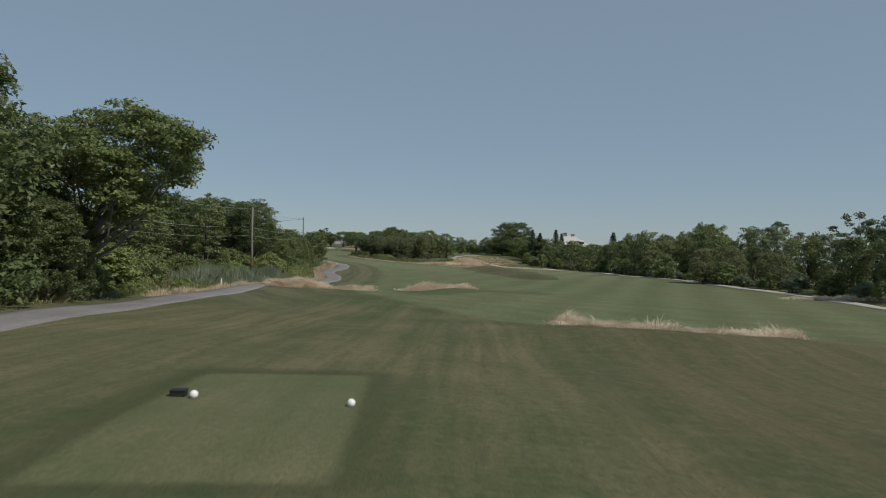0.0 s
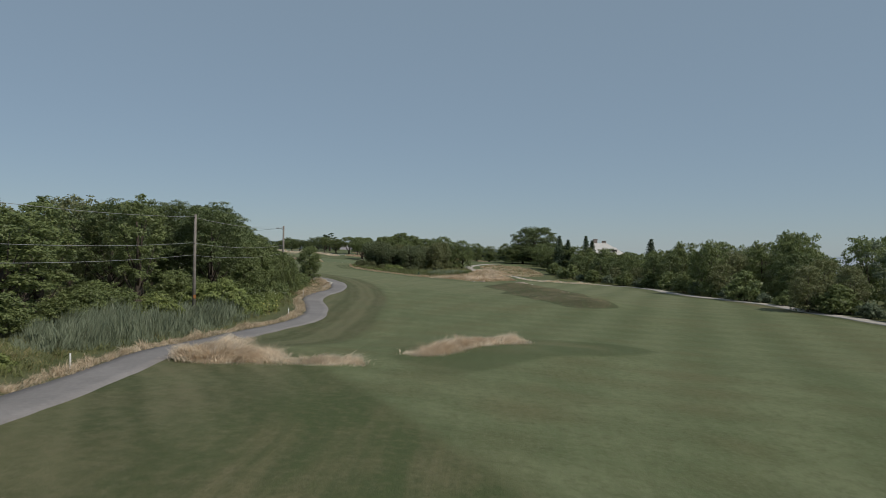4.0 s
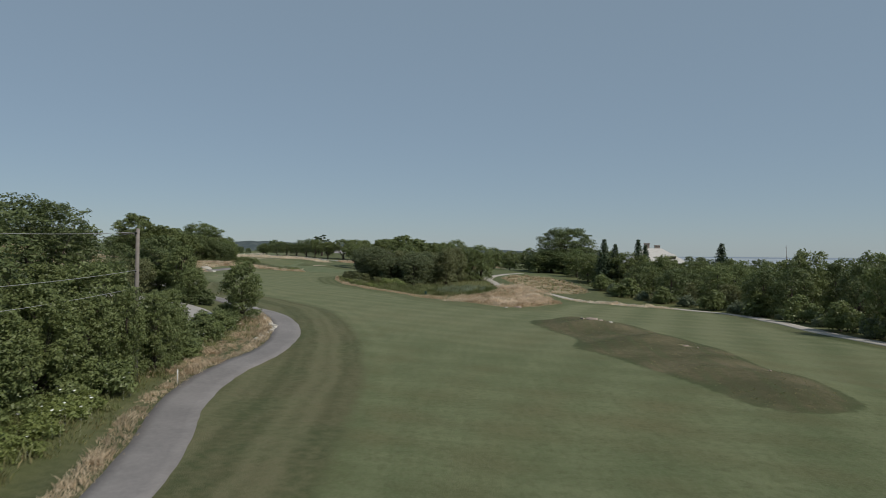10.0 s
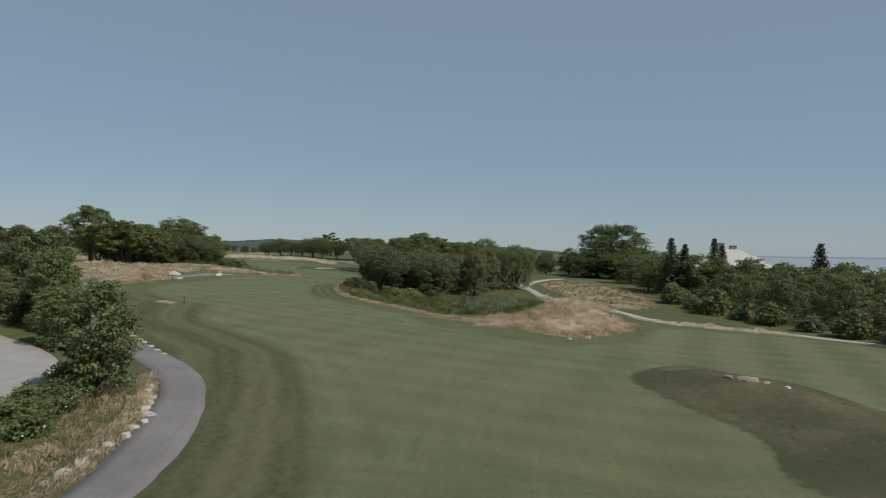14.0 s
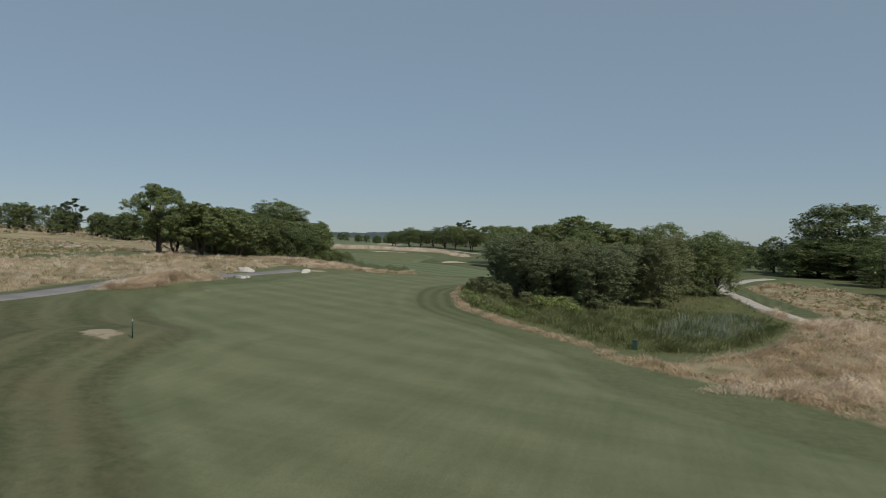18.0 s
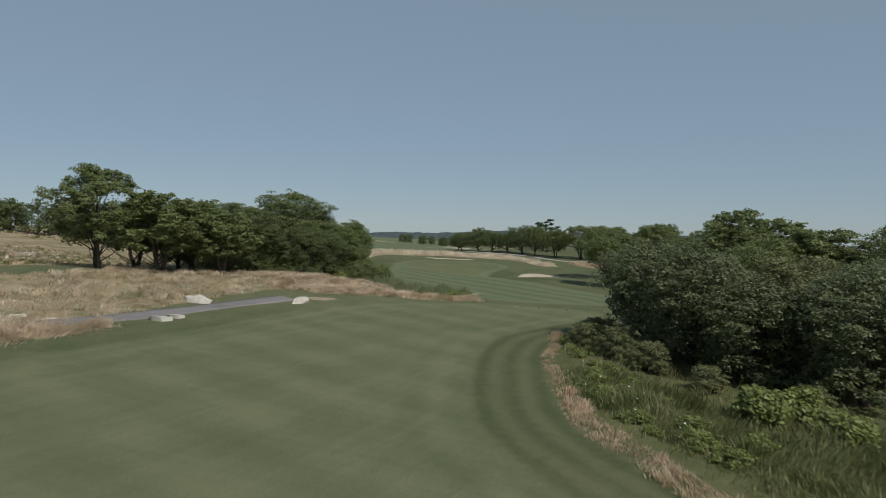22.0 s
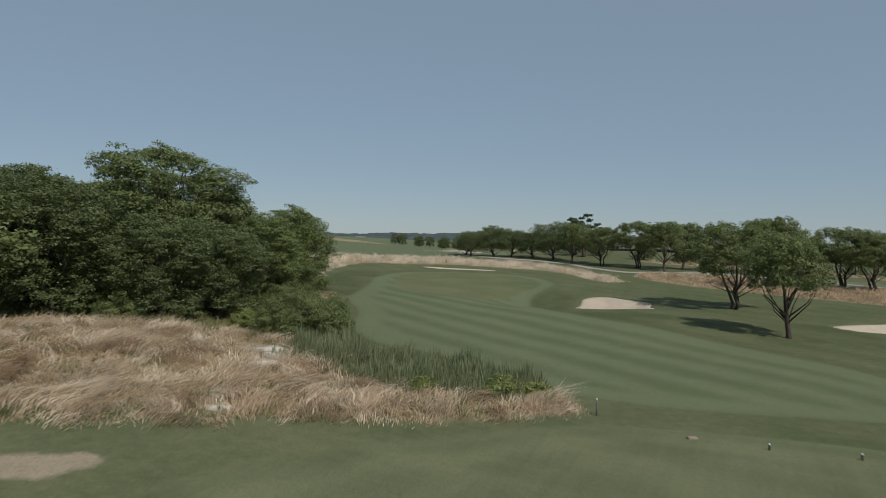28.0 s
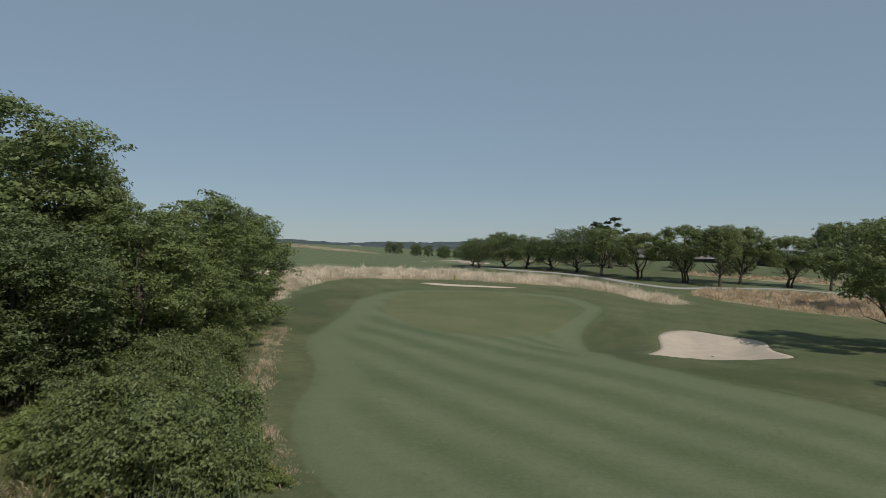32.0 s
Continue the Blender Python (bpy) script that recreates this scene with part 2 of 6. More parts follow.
    appr = s.mix(s.span(s.math("ADD", diag, s.math("MULTIPLY", s.math("ADD", s.math("SUBTRACT", mid, 0.5), s.math("SUBTRACT", s.noise(1.1, 4, p, 0.65), 0.5)), 2.4)), -1.3, 1.3), (0.092, 0.124, 0.063), (0.150, 0.176, 0.104))
    appr = s.mix(s.span(fine, 0.45, 0.72, 0.0, 0.5), appr, (0.084, 0.102, 0.052))
    appr = s.mix(s.span(s.noise(7, 3, p, 0.7), 0.48, 0.70, 0.0, 0.5), appr, (0.175, 0.190, 0.120))
    appr = s.mix(s.math("MULTIPLY", s.span(fair, 0.2, 0.6), s.span(fair, 2.4, 1.4, 0.0, 0.5)), appr, (0.150, 0.176, 0.104))
    fway = s.mix(s.span(py, 247.0, 249.5), fway, appr)
    # putting green and tee: close-cut, smooth
    close = s.mix(s.span(s.math("ADD", s.math("MULTIPLY", mid, 0.7), s.math("MULTIPLY", wide, 0.3)), 0.35, 0.65), (0.096, 0.124, 0.058), (0.146, 0.154, 0.082))
    close = s.mix(s.span(py, 25, 24, 0.0, 0.45), close, rough)
    # fescue thatch, wild green growth, bare soil
    straw = s.mix(s.span(s.math("ADD", s.math("MULTIPLY", fine, 0.5), s.math("MULTIPLY", mid, 0.5)), 0.35, 0.65), (0.19, 0.16, 0.10), (0.40, 0.33, 0.225))
    wild = s.mix(s.span(s.math("ADD", s.math("MULTIPLY", fine, 0.5), s.math("MULTIPLY", mid, 0.5)), 0.35, 0.65), (0.068, 0.082, 0.033), (0.136, 0.140, 0.066))
    straw = s.mix(s.span(s.math("ADD", s.math("MULTIPLY", s.noise(0.33, 3, p), 0.75), s.math("MULTIPLY", fine, 0.25)), 0.50, 0.60, 0.0, 0.6), straw, wild)
    soil = s.mix(fine, (0.23, 0.19, 0.14), (0.40, 0.34, 0.26))
    island = s.mix(s.span(s.math("ADD", s.math("MULTIPLY", mid, 0.6), s.math("MULTIPLY", fine, 0.4)), 0.42, 0.64), (0.072, 0.071, 0.038), (0.150, 0.128, 0.080))
    island = s.mix(s.span(streak(1.2, 0.10, -8), 0.50, 0.66, 0.0, 0.6), island, (0.070, 0.086, 0.040))
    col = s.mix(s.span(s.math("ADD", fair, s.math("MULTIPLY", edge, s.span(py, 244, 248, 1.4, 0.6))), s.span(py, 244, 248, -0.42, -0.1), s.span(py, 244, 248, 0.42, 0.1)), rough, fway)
    col = s.mix(s.span(s.math("ADD", s.field("tongue"), edge), -0.3, 0.4, 0.0, 0.6), col, s.mix(s.span(mid, 0.45, 0.65), (0.058, 0.076, 0.034), (0.105, 0.104, 0.056)))
    col = s.mix(s.span(s.math("ADD", s.field("heath"), s.math("MULTIPLY", edge, 1.8)), -0.16, 0.22), col, s.mix(s.span(s.math("ADD", s.field("heath"), s.math("MULTIPLY", s.math("SUBTRACT", mid, 0.5), 4.0)), 0.1, 1.1), (0.060, 0.074, 0.034), island))
    col = s.mix(s.span(s.math("ADD", green, s.math("MULTIPLY", edge, 0.2)), -0.15, 0.15), col, close)
    fringe = s.math("MULTIPLY", s.math("MULTIPLY", s.span(green, -1.0, -0.3), s.span(green, 0.1, -0.1)), s.span(py, 25, 24, 0.0, 0.6))
    col = s.mix(fringe, col, (0.040, 0.054, 0.022))
    col = s.mix(s.span(s.math("ADD", s.field("wild"), s.math("MULTIPLY", edge, 3.0)), -0.8, 0.8), col, wild)
    col = s.mix(s.span(s.math("ADD", s.field("straw"), s.math("MULTIPLY", edge, 2.0)), 0.1, 0.9), col, straw)
    col = s.mix(s.span(s.math("ADD", bare, s.math("MULTIPLY", edge, 1.4)), -0.15, 0.15), col, soil)
    col = s.mix(s.span(grain, 0.35, 0.70, 0.0, 0.42), col, (0.03, 0.035, 0.015))
    warm = s.add("ShaderNodeMix", data_type="RGBA", blend_type="MULTIPLY")
    warm.inputs[0].default_value = 1.0
    s.put(warm.inputs[6], col)
    warm.inputs[7].default_value = (1.13, 1.10, 1.05, 1)
    s.bump(s.math("ADD", s.math("MULTIPLY", fine, 0.5), grain), 0.6, 0.07)
    return s.done(warm.outputs[2])


def asphalt_material():
    s = Shader("asphalt", 0.85, 0.25)
    p = s.position()
    n = s.math("ADD", s.math("MULTIPLY", s.noise(0.35, 4, p), 0.6), s.math("MULTIPLY", s.noise(5, 4, p), 0.4))
    col = s.mix(s.span(n, 0.35, 0.65), (0.160, 0.149, 0.144), (0.236, 0.219, 0.211))
    col = s.mix(s.span(s.noise(60, 2, p), 0.45, 0.7, 0, 0.35), col, (0.09, 0.088, 0.088))
    s.bump(s.noise(70, 3, p), 0.25, 0.01)
    return s.done(col)


TURF = ground_material()
ASPHALT = asphalt_material()
PALE_ASPHALT = plain("worn_pale_asphalt", (0.27, 0.255, 0.235), (0.36, 0.34, 0.315), 0.8, 0.9, 0.2)
GRAVEL = plain("pale_path_gravel", (0.30, 0.27, 0.235), (0.42, 0.385, 0.34), 1.5, 0.9, 0.3)
SAND = plain("bunker_sand", (0.395, 0.325, 0.255), (0.485, 0.41, 0.33), 1.2, 0.95, 0.25, 0.1)
ROCK = plain("pale_granite", (0.34, 0.31, 0.27), (0.58, 0.55, 0.49), 2.0, 0.85, 0.5)
ROCK_DULL = plain("weathered_granite", (0.19, 0.15, 0.12), (0.36, 0.30, 0.25), 1.6, 0.9, 0.6)
BARK = plain("bark", (0.045, 0.035, 0.027), (0.105, 0.085, 0.066), 5.0, 0.9, 0.6)
BARK_GREY = plain("grey_bark", (0.10, 0.09, 0.08), (0.21, 0.19, 0.17), 5.0, 0.9, 0.6)
LEAF_MAPLE = leafy("maple_leaves", (0.108, 0.147, 0.052), (0.231, 0.279, 0.100))
LEAF_OAK = leafy("oak_leaves", (0.110, 0.147, 0.055), (0.235, 0.274, 0.105))
LEAF_DARK = leafy("dark_leaves", (0.086, 0.118, 0.048), (0.178, 0.213, 0.084))
LEAF_OLIVE = leafy("olive_leaves", (0.126, 0.148, 0.066), (0.255, 0.277, 0.128), (0.222, 0.222, 0.110))
LEAF_BRIGHT = leafy("bright_leaves", (0.144, 0.187, 0.059), (0.294, 0.335, 0.112))
LEAF_GREY = leafy("grey_green_leaves", (0.112, 0.148, 0.088), (0.220, 0.260, 0.161))
LEAF_WILLOW = leafy("willow_leaves", (0.096, 0.124, 0.060), (0.222, 0.250, 0.126))
NEEDLE = leafy("spruce_needles", (0.050, 0.076, 0.044), (0.120, 0.160, 0.085), None, 0.25)
FESCUE = leafy("dry_fescue", (0.36, 0.275, 0.175), (0.84, 0.70, 0.52), (0.58, 0.45, 0.31), 0.45, 2.0)
FESCUE_PALE = leafy("bleached_fescue", (0.54, 0.45, 0.32), (0.95, 0.85, 0.70), None, 0.45, 2.0)
MEADOW = leafy("meadow_grass", (0.11, 0.135, 0.05), (0.265, 0.285, 0.120), (0.40, 0.31, 0.17), 0.35)
LUSH_GRASS = leafy("lush_meadow_grass", (0.098, 0.126, 0.044), (0.212, 0.240, 0.092), (0.190, 0.178, 0.086), 0.4, 0.9)
REED = leafy("cattail_leaves", (0.15, 0.19, 0.105), (0.31, 0.36, 0.20), (0.32, 0.31, 0.18), 0.45)
REED_PALE = leafy("grey_reed_leaves", (0.128, 0.158, 0.098), (0.307, 0.352, 0.247), None, 0.3)
WOOD_GREY = plain("weathered_pole_wood", (0.13, 0.115, 0.10), (0.25, 0.225, 0.20), 3.0, 0.9, 0.4)
WHITE = plain("white_paint", (0.72, 0.71, 0.69), (0.82, 0.81, 0.79), 8.0, 0.5, 0.05)
BLACK = plain("black_plastic", (0.012, 0.012, 0.013), (0.03, 0.03, 0.03), 8.0, 0.5, 0.1)
CABLE = plain("weathered_cable", (0.20, 0.20, 0.20), (0.32, 0.32, 0.31), 8.0, 0.6, 0.0)
DARK_METAL = plain("dark_metal", (0.03, 0.03, 0.03), (0.07, 0.07, 0.07), 8.0, 0.5, 0.1, 0.5, 0.6)
GREEN_PAINT = plain("green_paint", (0.020, 0.050, 0.038), (0.04, 0.085, 0.062), 5.0, 0.55, 0.1)
RED = plain("red_paint", (0.42, 0.09, 0.05), (0.55, 0.14, 0.08), 8.0, 0.6, 0.1)
YELLOW = plain("yellow_cloth", (0.62, 0.50, 0.12), (0.75, 0.62, 0.2), 8.0, 0.8, 0.1)
ORANGE = plain("orange_plate", (0.34, 0.13, 0.04), (0.46, 0.20, 0.07), 8.0, 0.6, 0.1)
ROOF = plain("pale_shingles", (0.40, 0.38, 0.35), (0.55, 0.53, 0.50), 2.0, 0.85, 0.3)
SHINGLE = plain("brown_wall_shingles", (0.085, 0.070, 0.060), (0.16, 0.135, 0.115), 3.0, 0.9, 0.4)
BRICK = plain("chimney_stone", (0.20, 0.165, 0.14), (0.34, 0.29, 0.25), 3.0, 0.9, 0.5)
GLASS = plain("window_glass", (0.02, 0.025, 0.03), (0.04, 0.045, 0.05), 2.0, 0.08, 0.0, 0.6)
# Far walls are white siding; the grey puts distance haze into their colour.
SIDING_HAZED = plain("hazed_grey_siding", (0.36, 0.36, 0.36), (0.46, 0.45, 0.44), 2.0, 0.8, 0.1)
ROOF_GREY = plain("grey_roof_shingles", (0.20, 0.19, 0.19), (0.28, 0.26, 0.26), 3.0, 0.9, 0.3)
FLOWER = plain("white_blossom", (0.62, 0.62, 0.58), (0.80, 0.80, 0.74), 8.0, 0.8, 0.0)


# ---- building helpers ----
def part(name, bm, material, parent, label=""):
    """Link a bmesh as one mesh under a thing or part."""
    me = bpy.data.meshes.new(name)
    bm.to_mesh(me)
    bm.free()
    return link(name, me, material, parent, label)


def link(name, me, material, parent=None, label=""):
    if material is not None and not me.materials:
        me.materials.append(material)
    ob = new(name, me)
    ob.parent = parent
    return tagged(ob, label)


def mesh(name, verts, faces, smooth=False):
    """A mesh from numpy arrays of vertices and equal-sided faces."""
    me = bpy.data.meshes.new(name)
    verts, faces = np.asarray(verts, np.float32), np.asarray(faces, np.int32)
    k = faces.shape[1]
    me.vertices.add(len(verts))
    me.vertices.foreach_set("co", verts.ravel())
    me.loops.add(faces.size)
    me.loops.foreach_set("vertex_index", faces.ravel())
    me.polygons.add(len(faces))
    me.polygons.foreach_set("loop_start", np.arange(0, faces.size, k, dtype=np.int32))
    me.polygons.foreach_set("use_smooth", np.full(len(faces), smooth))
    me.update(calc_edges=True)
    return me


def thing(name, at, label, category, group="", kind="", turn=0.0):
    ob = new(name)
    ob.empty_display_size = 0.2
    ob.matrix_basis = pose(*at, 0, 0, turn)
    return tagged(ob, label, category, group, kind)


def box(bm, centre, size, bevel=0.0, turn=None):
    made = bmesh.ops.create_cube(bm, size=1.0)["verts"]
    bmesh.ops.scale(bm, vec=size, verts=made)
    if bevel:
        edges = list({e for v in made for e in v.link_edges})
        made = list({v for f in bmesh.ops.bevel(bm, geom=edges, offset=bevel, segments=2, affect="EDGES", profile=0.6)["faces"] for v in f.verts} | {v for v in made if v.is_valid})
    if turn is not None:
        bmesh.ops.rotate(bm, cent=(0, 0, 0), matrix=turn, verts=made)
    bmesh.ops.translate(bm, vec=centre, verts=made)
    return bm


def tube(bm, points, radii, sides=8):
    """A tapered tube along points."""
    rings = []
    for i, (p, r) in enumerate(zip(points, radii)):
        a, b = Vector(points[max(i - 1, 0)]), Vector(points[min(i + 1, len(points) - 1)])
        d = (b - a).normalized()
        u = d.cross(Vector((0.31, 0.95, 0.07))).normalized()
        w = d.cross(u)
        rings.append([bm.verts.new(Vector(p) + r * (math.cos(k * 6.28318 / sides) * u + math.sin(k * 6.28318 / sides) * w)) for k in range(sides)])
    for one, two in zip(rings, rings[1:]):
        for k in range(sides):
            f = bm.faces.new((one[k], one[(k + 1) % sides], two[(k + 1) % sides], two[k]))
            f.smooth = True
    bm.faces.new(rings[0][::-1])
    bm.faces.new(rings[-1])
    return bm


def smooth_line(points, step=1.0, closed=False):
    """A Catmull-Rom line through points, at about even steps."""
    p = np.array(points, float)
    n = len(p)
    out = []
    for i in range(n if closed else n - 1):
        if closed:
            a, b, c, d = p[i - 1], p[i], p[(i + 1) % n], p[(i + 2) % n]
        else:
            a, b, c, d = p[max(i - 1, 0)], p[i], p[i + 1], p[min(i + 2, n - 1)]
        k = max(2, int(np.linalg.norm(c - b) / step))
        t = np.linspace(0, 1, k, endpoint=False)[:, None]
        out.append(0.5 * (2 * b + (c - a) * t + (2 * a - 5 * b + 4 * c - d) * t * t + (3 * b - a - 3 * c + d) * t ** 3))
    out = np.vstack(out)
    return out if closed else np.vstack([out, p[-1:]])


def inside(poly, x, y):
    """Signed distance to a closed line: positive inside."""
    poly = np.asarray(poly, float)
    x, y = np.asarray(x, float), np.asarray(y, float)
    best, odd = np.full(x.shape, 1e9), np.zeros(x.shape, bool)
    for (ax, ay), (bx, by) in zip(poly, np.roll(poly, -1, 0)):
        ex, ey = bx - ax, by - ay
        t = np.clip(((x - ax) * ex + (y - ay) * ey) / (ex * ex + ey * ey + 1e-9), 0, 1)
        best = np.minimum(best, (x - ax - t * ex) ** 2 + (y - ay - t * ey) ** 2)
        odd ^= ((ay > y) != (by > y)) & (x < ex * (y - ay) / (ey if abs(ey) > 1e-9 else 1e-9) + ax)
    return np.where(odd, 1, -1) * np.sqrt(best)


def step01(v):
    v = np.clip(v, 0, 1)
    return v * v * (3 - 2 * v)


# ---- plan of the course ----
FAIRWAY = smooth_line([(-9.2, 59), (-4.9, 50.9), (-2.1, 45.2), (-0.1, 41.2), (1.6, 38.3), (3.4, 36.8), (5.8, 36.6), (9, 37.0), (13.6, 38.3), (26, 41), (36, 44), (41, 60), (39, 100), (36, 118), (33, 135), (30, 150), (29, 170), (29, 184), (20, 190),
                       (10, 190), (4, 177), (-3, 170), (-9, 172), (-17, 179), (-20.6, 187.4), (-28.6, 197), (-36.2, 205), (-41.0, 218.0), (-42.3, 227), (-40.8, 235), (-39.4, 240), (-38.2, 245), (-40, 248), (-50, 246), (-58, 234),
                       (-59, 222), (-57, 205), (-54, 190), (-47, 181.3), (-42.8, 179), (-39.6, 175), (-37.6, 167.8), (-35, 163.8), (-30.6, 160), (-25, 154), (-21.5, 146), (-18.2, 136), (-16, 127.5), (-14.6, 120), (-13.3, 112.5), (-12, 98), (-10.8, 84), (-11, 72), (-13, 64)], 2.0, True)
APPROACH = smooth_line([(-51, 250), (-43, 251.5), (-38.2, 253), (-37, 258), (-41, 264), (-48, 268.6), (-51, 270.9), (-54.7, 273), (-57.2, 275), (-59.7, 277), (-62, 282.6), (-64.2, 289), (-64.4, 296), (-65.4, 304), (-70, 310.5), (-79, 310.5), (-85, 305), (-84.5, 295), (-80, 284), (-76.5, 274),
                        (-71.5, 267), (-68, 260), (-63.5, 255), (-57, 252)], 2.0, True)
GREEN = smooth_line([(-80.4, 291), (-76, 284.5), (-71.2, 281), (-67.6, 283.6), (-65.9, 291.2), (-66.2, 301), (-69.5, 307.5), (-75, 309.8), (-80.5, 308.8), (-84, 303)], 1.5, True)
TEE = [(-4.9, 7.2), (-5.4, 14.6), (-2.1, 15.8), (-1.5, 8.0)]
HEATH = smooth_line([(-0.8, 153), (3, 160), (6, 160.5), (9, 154), (11.5, 147), (13, 138), (14.4, 122), (15.3, 113), (11.8, 110.6), (8.7, 112), (6, 121), (3, 129), (1.4, 132.3), (2.4, 138.6), (0.2, 146)], 1.5, True)
BUNKER = smooth_line([(-59, 281.5), (-58.8, 286), (-59.2, 290.5), (-57.6, 293), (-55, 291.5), (-52.8, 290.5), (-52.4, 286), (-51.6, 282.5), (-53, 280), (-56, 279)], 0.5, True)
BUNKER_SIDE = smooth_line([(-38.6, 281.5), (-37, 279.8), (-33, 280.6), (-28.5, 284), (-28.5, 287), (-32, 286.8), (-36, 284.2)], 0.5, True)
BUNKER_BACK = smooth_line([(-86.4, 312.2), (-82, 312.8), (-77.0, 314.6), (-76.8, 315.8), (-82, 314.8), (-86.2, 313.9)], 0.5, True)
BUNKER_FRONT = smooth_line([(4.4, 30.2), (5.6, 28.8), (7.3, 28.3), (9.4, 28.5), (11.4, 29.2), (13.2, 30.4), (14.6, 32.6), (13.8, 35.4), (10.8, 36.2), (7.5, 35.2), (5, 33.4), (4.2, 31.6)], 0.5, True)
BUNKER_FAR = smooth_line([(-113, 372), (-104, 366), (-97, 362), (-96, 366), (-101, 373), (-110, 380)], 0.8, True)
CART_PATH = smooth_line([(-9, -14), (-12, 6), (-14.3, 20), (-15.5, 30), (-17, 42), (-17.8, 54), (-18.5, 66), (-17.8, 78), (-16.9, 87), (-17.6, 93), (-19.0, 99), (-20.8, 105), (-21.9, 111), (-22.0, 117), (-21.8, 122), (-22.2, 127), (-23.2, 132),
                         (-24.8, 137), (-26.6, 141), (-28.7, 144), (-32.7, 148.4), (-38.1, 154.2), (-44.3, 160.6), (-50.4, 166.3), (-56.3, 171.4), (-59.6, 176.5), (-60.6, 182), (-61.6, 188), (-63, 193.5), (-64, 199), (-64.5, 207), (-64.2, 213), (-64.4, 219), (-64.5, 225), (-63.2, 230.6)], 0.8)
LOOP_ROAD = smooth_line([(-74, 171), (-61, 160), (-50, 150.8), (-44, 147.2), (-38.6, 143.6), (-35.2, 139.5), (-33.0, 134.5), (-31.9, 128), (-31.8, 120)], 0.8)
RIGHT_PATH = smooth_line([(44, 20), (43.5, 60), (42, 95), (40, 113), (38, 126), (35.2, 140), (33.5, 152), (33.2, 168), (33.5, 178), (30, 188), (22, 195), (14, 199.5), (7.5, 206), (2.5, 216), (-1.5, 228), (-3.5, 239), (-4.6, 250), (-2, 262), (5, 275)], 0.8)
FESC_LEFT = smooth_line([(-16.4, 58.8), (-17.0, 64), (-16.9, 70), (-16.4, 70), (-15.7, 65.4), (-14.2, 62.4), (-11.8, 61.0), (-14, 58.6)], 0.7, True)
FESC_PATH = smooth_line([(-60.6, 189.5), (-59.0, 193), (-58.3, 196), (-58.5, 200), (-60, 205), (-61.8, 210.5), (-63.1, 211), (-63.0, 205), (-62.6, 199), (-61.7, 194)], 0.7, True)
FESC_ROW = smooth_line([(-15.4, 59.2), (-12.5, 60.6), (-8.4, 61.8), (-8.0, 60.6), (-11, 59.4), (-14.6, 58.2)], 0.7, True)
FESC_MID = smooth_line([(-6.3, 66), (-4.6, 70), (-1.6, 73.6), (1.2, 75.2), (0.4, 72.6), (-2.2, 69.8), (-4.4, 66.4)], 0.7, True)
TONGUE = smooth_line([(1.1, 77.4), (6.6, 77.8), (9.7, 73.7), (6.1, 70.1), (2.2, 67.2), (-2.0, 61.8), (-3.9, 59.7), (-6.8, 64.1), (-6.6, 70.5)], 1.0, True)
# Outlines of darker green turf, coloured together with the tongue.
DARK_ROUGH = [smooth_line(p, 1.0, True) for p in ([(-40.3, 234.5), (-39.1, 239.2), (-37.6, 244), (-35.8, 247), (-33.8, 247), (-35.5, 240), (-37, 234)], [(-42, 278), (-39.5, 277), (-36, 269.5), (-35.6, 260), (-36.4, 252), (-34.6, 251), (-33.4, 259), (-33.6, 270), (-38, 279.8), (-41, 280.8)], [(-80, 275), (-83, 281), (-88.5, 290), (-91, 299), (-88, 302), (-83.5, 292), (-80.5, 284), (-77, 275)], [(-64.0, 289), (-62.9, 296), (-61, 294), (-60, 288), (-59.4, 281.5), (-57.4, 278.2), (-53, 276), (-50, 276.5), (-50.4, 272), (-54.5, 273.6), (-57.2, 275.4), (-59.6, 277.2), (-61.8, 282.8)], [(-49, 277), (-44, 276), (-40, 274), (-41, 271), (-47, 272)])]
FESC_FRONT = smooth_line([(3.5, 29.3), (4.0, 28.4), (5.4, 27.7), (7.2, 27.4), (9.6, 27.6), (11.9, 28.2), (14.0, 29.6), (14.6, 30.7), (13.4, 30.1), (11.5, 28.8), (9.4, 28.1), (7.2, 27.9), (5.5, 28.3), (4.4, 29.5)], 0.5, True)
FESC_SIDE = smooth_line([(37.5, 84.5), (44, 84.6), (48, 83.2), (47, 81.8), (43, 82.4), (38.5, 83)], 0.7, True)
FESC_ISLE = smooth_line([(-18.5, 189.5), (-12, 191), (-4.8, 203), (-1.6, 216), (1.2, 215), (4.2, 207), (7.2, 192), (4, 181.5), (-2.8, 175.4), (-8.2, 179.8), (-14.8, 185)], 1.0, True)
FESC_RIGHT = smooth_line([(-1, 258), (9, 262), (16, 246), (17, 224), (12, 215), (6, 219), (2, 234)], 1.0, True)
FESC_TEE2 = smooth_line([(8, 202), (16, 195.5), (26, 190), (24, 194.5), (14, 201.5)], 1.0, True)
FESC_WEST = smooth_line([(-64, 174), (-63, 184), (-66, 196), (-62.5, 203), (-64, 212), (-67, 224), (-66, 233), (-60, 238), (-55, 242), (-50.5, 247.5), (-53, 249), (-60, 247), (-67, 250), (-79, 246), (-88, 238), (-84, 222), (-92, 205), (-105, 190), (-85, 172)], 1.5, True)
FESC_BACK = smooth_line([(-88, 287), (-92, 296), (-94, 306), (-90, 312), (-84, 318), (-76, 318.5), (-68, 317), (-60, 309), (-58, 313), (-66, 324), (-82, 334), (-100, 333), (-108, 318), (-100, 296), (-92, 285)], 1.5, True)
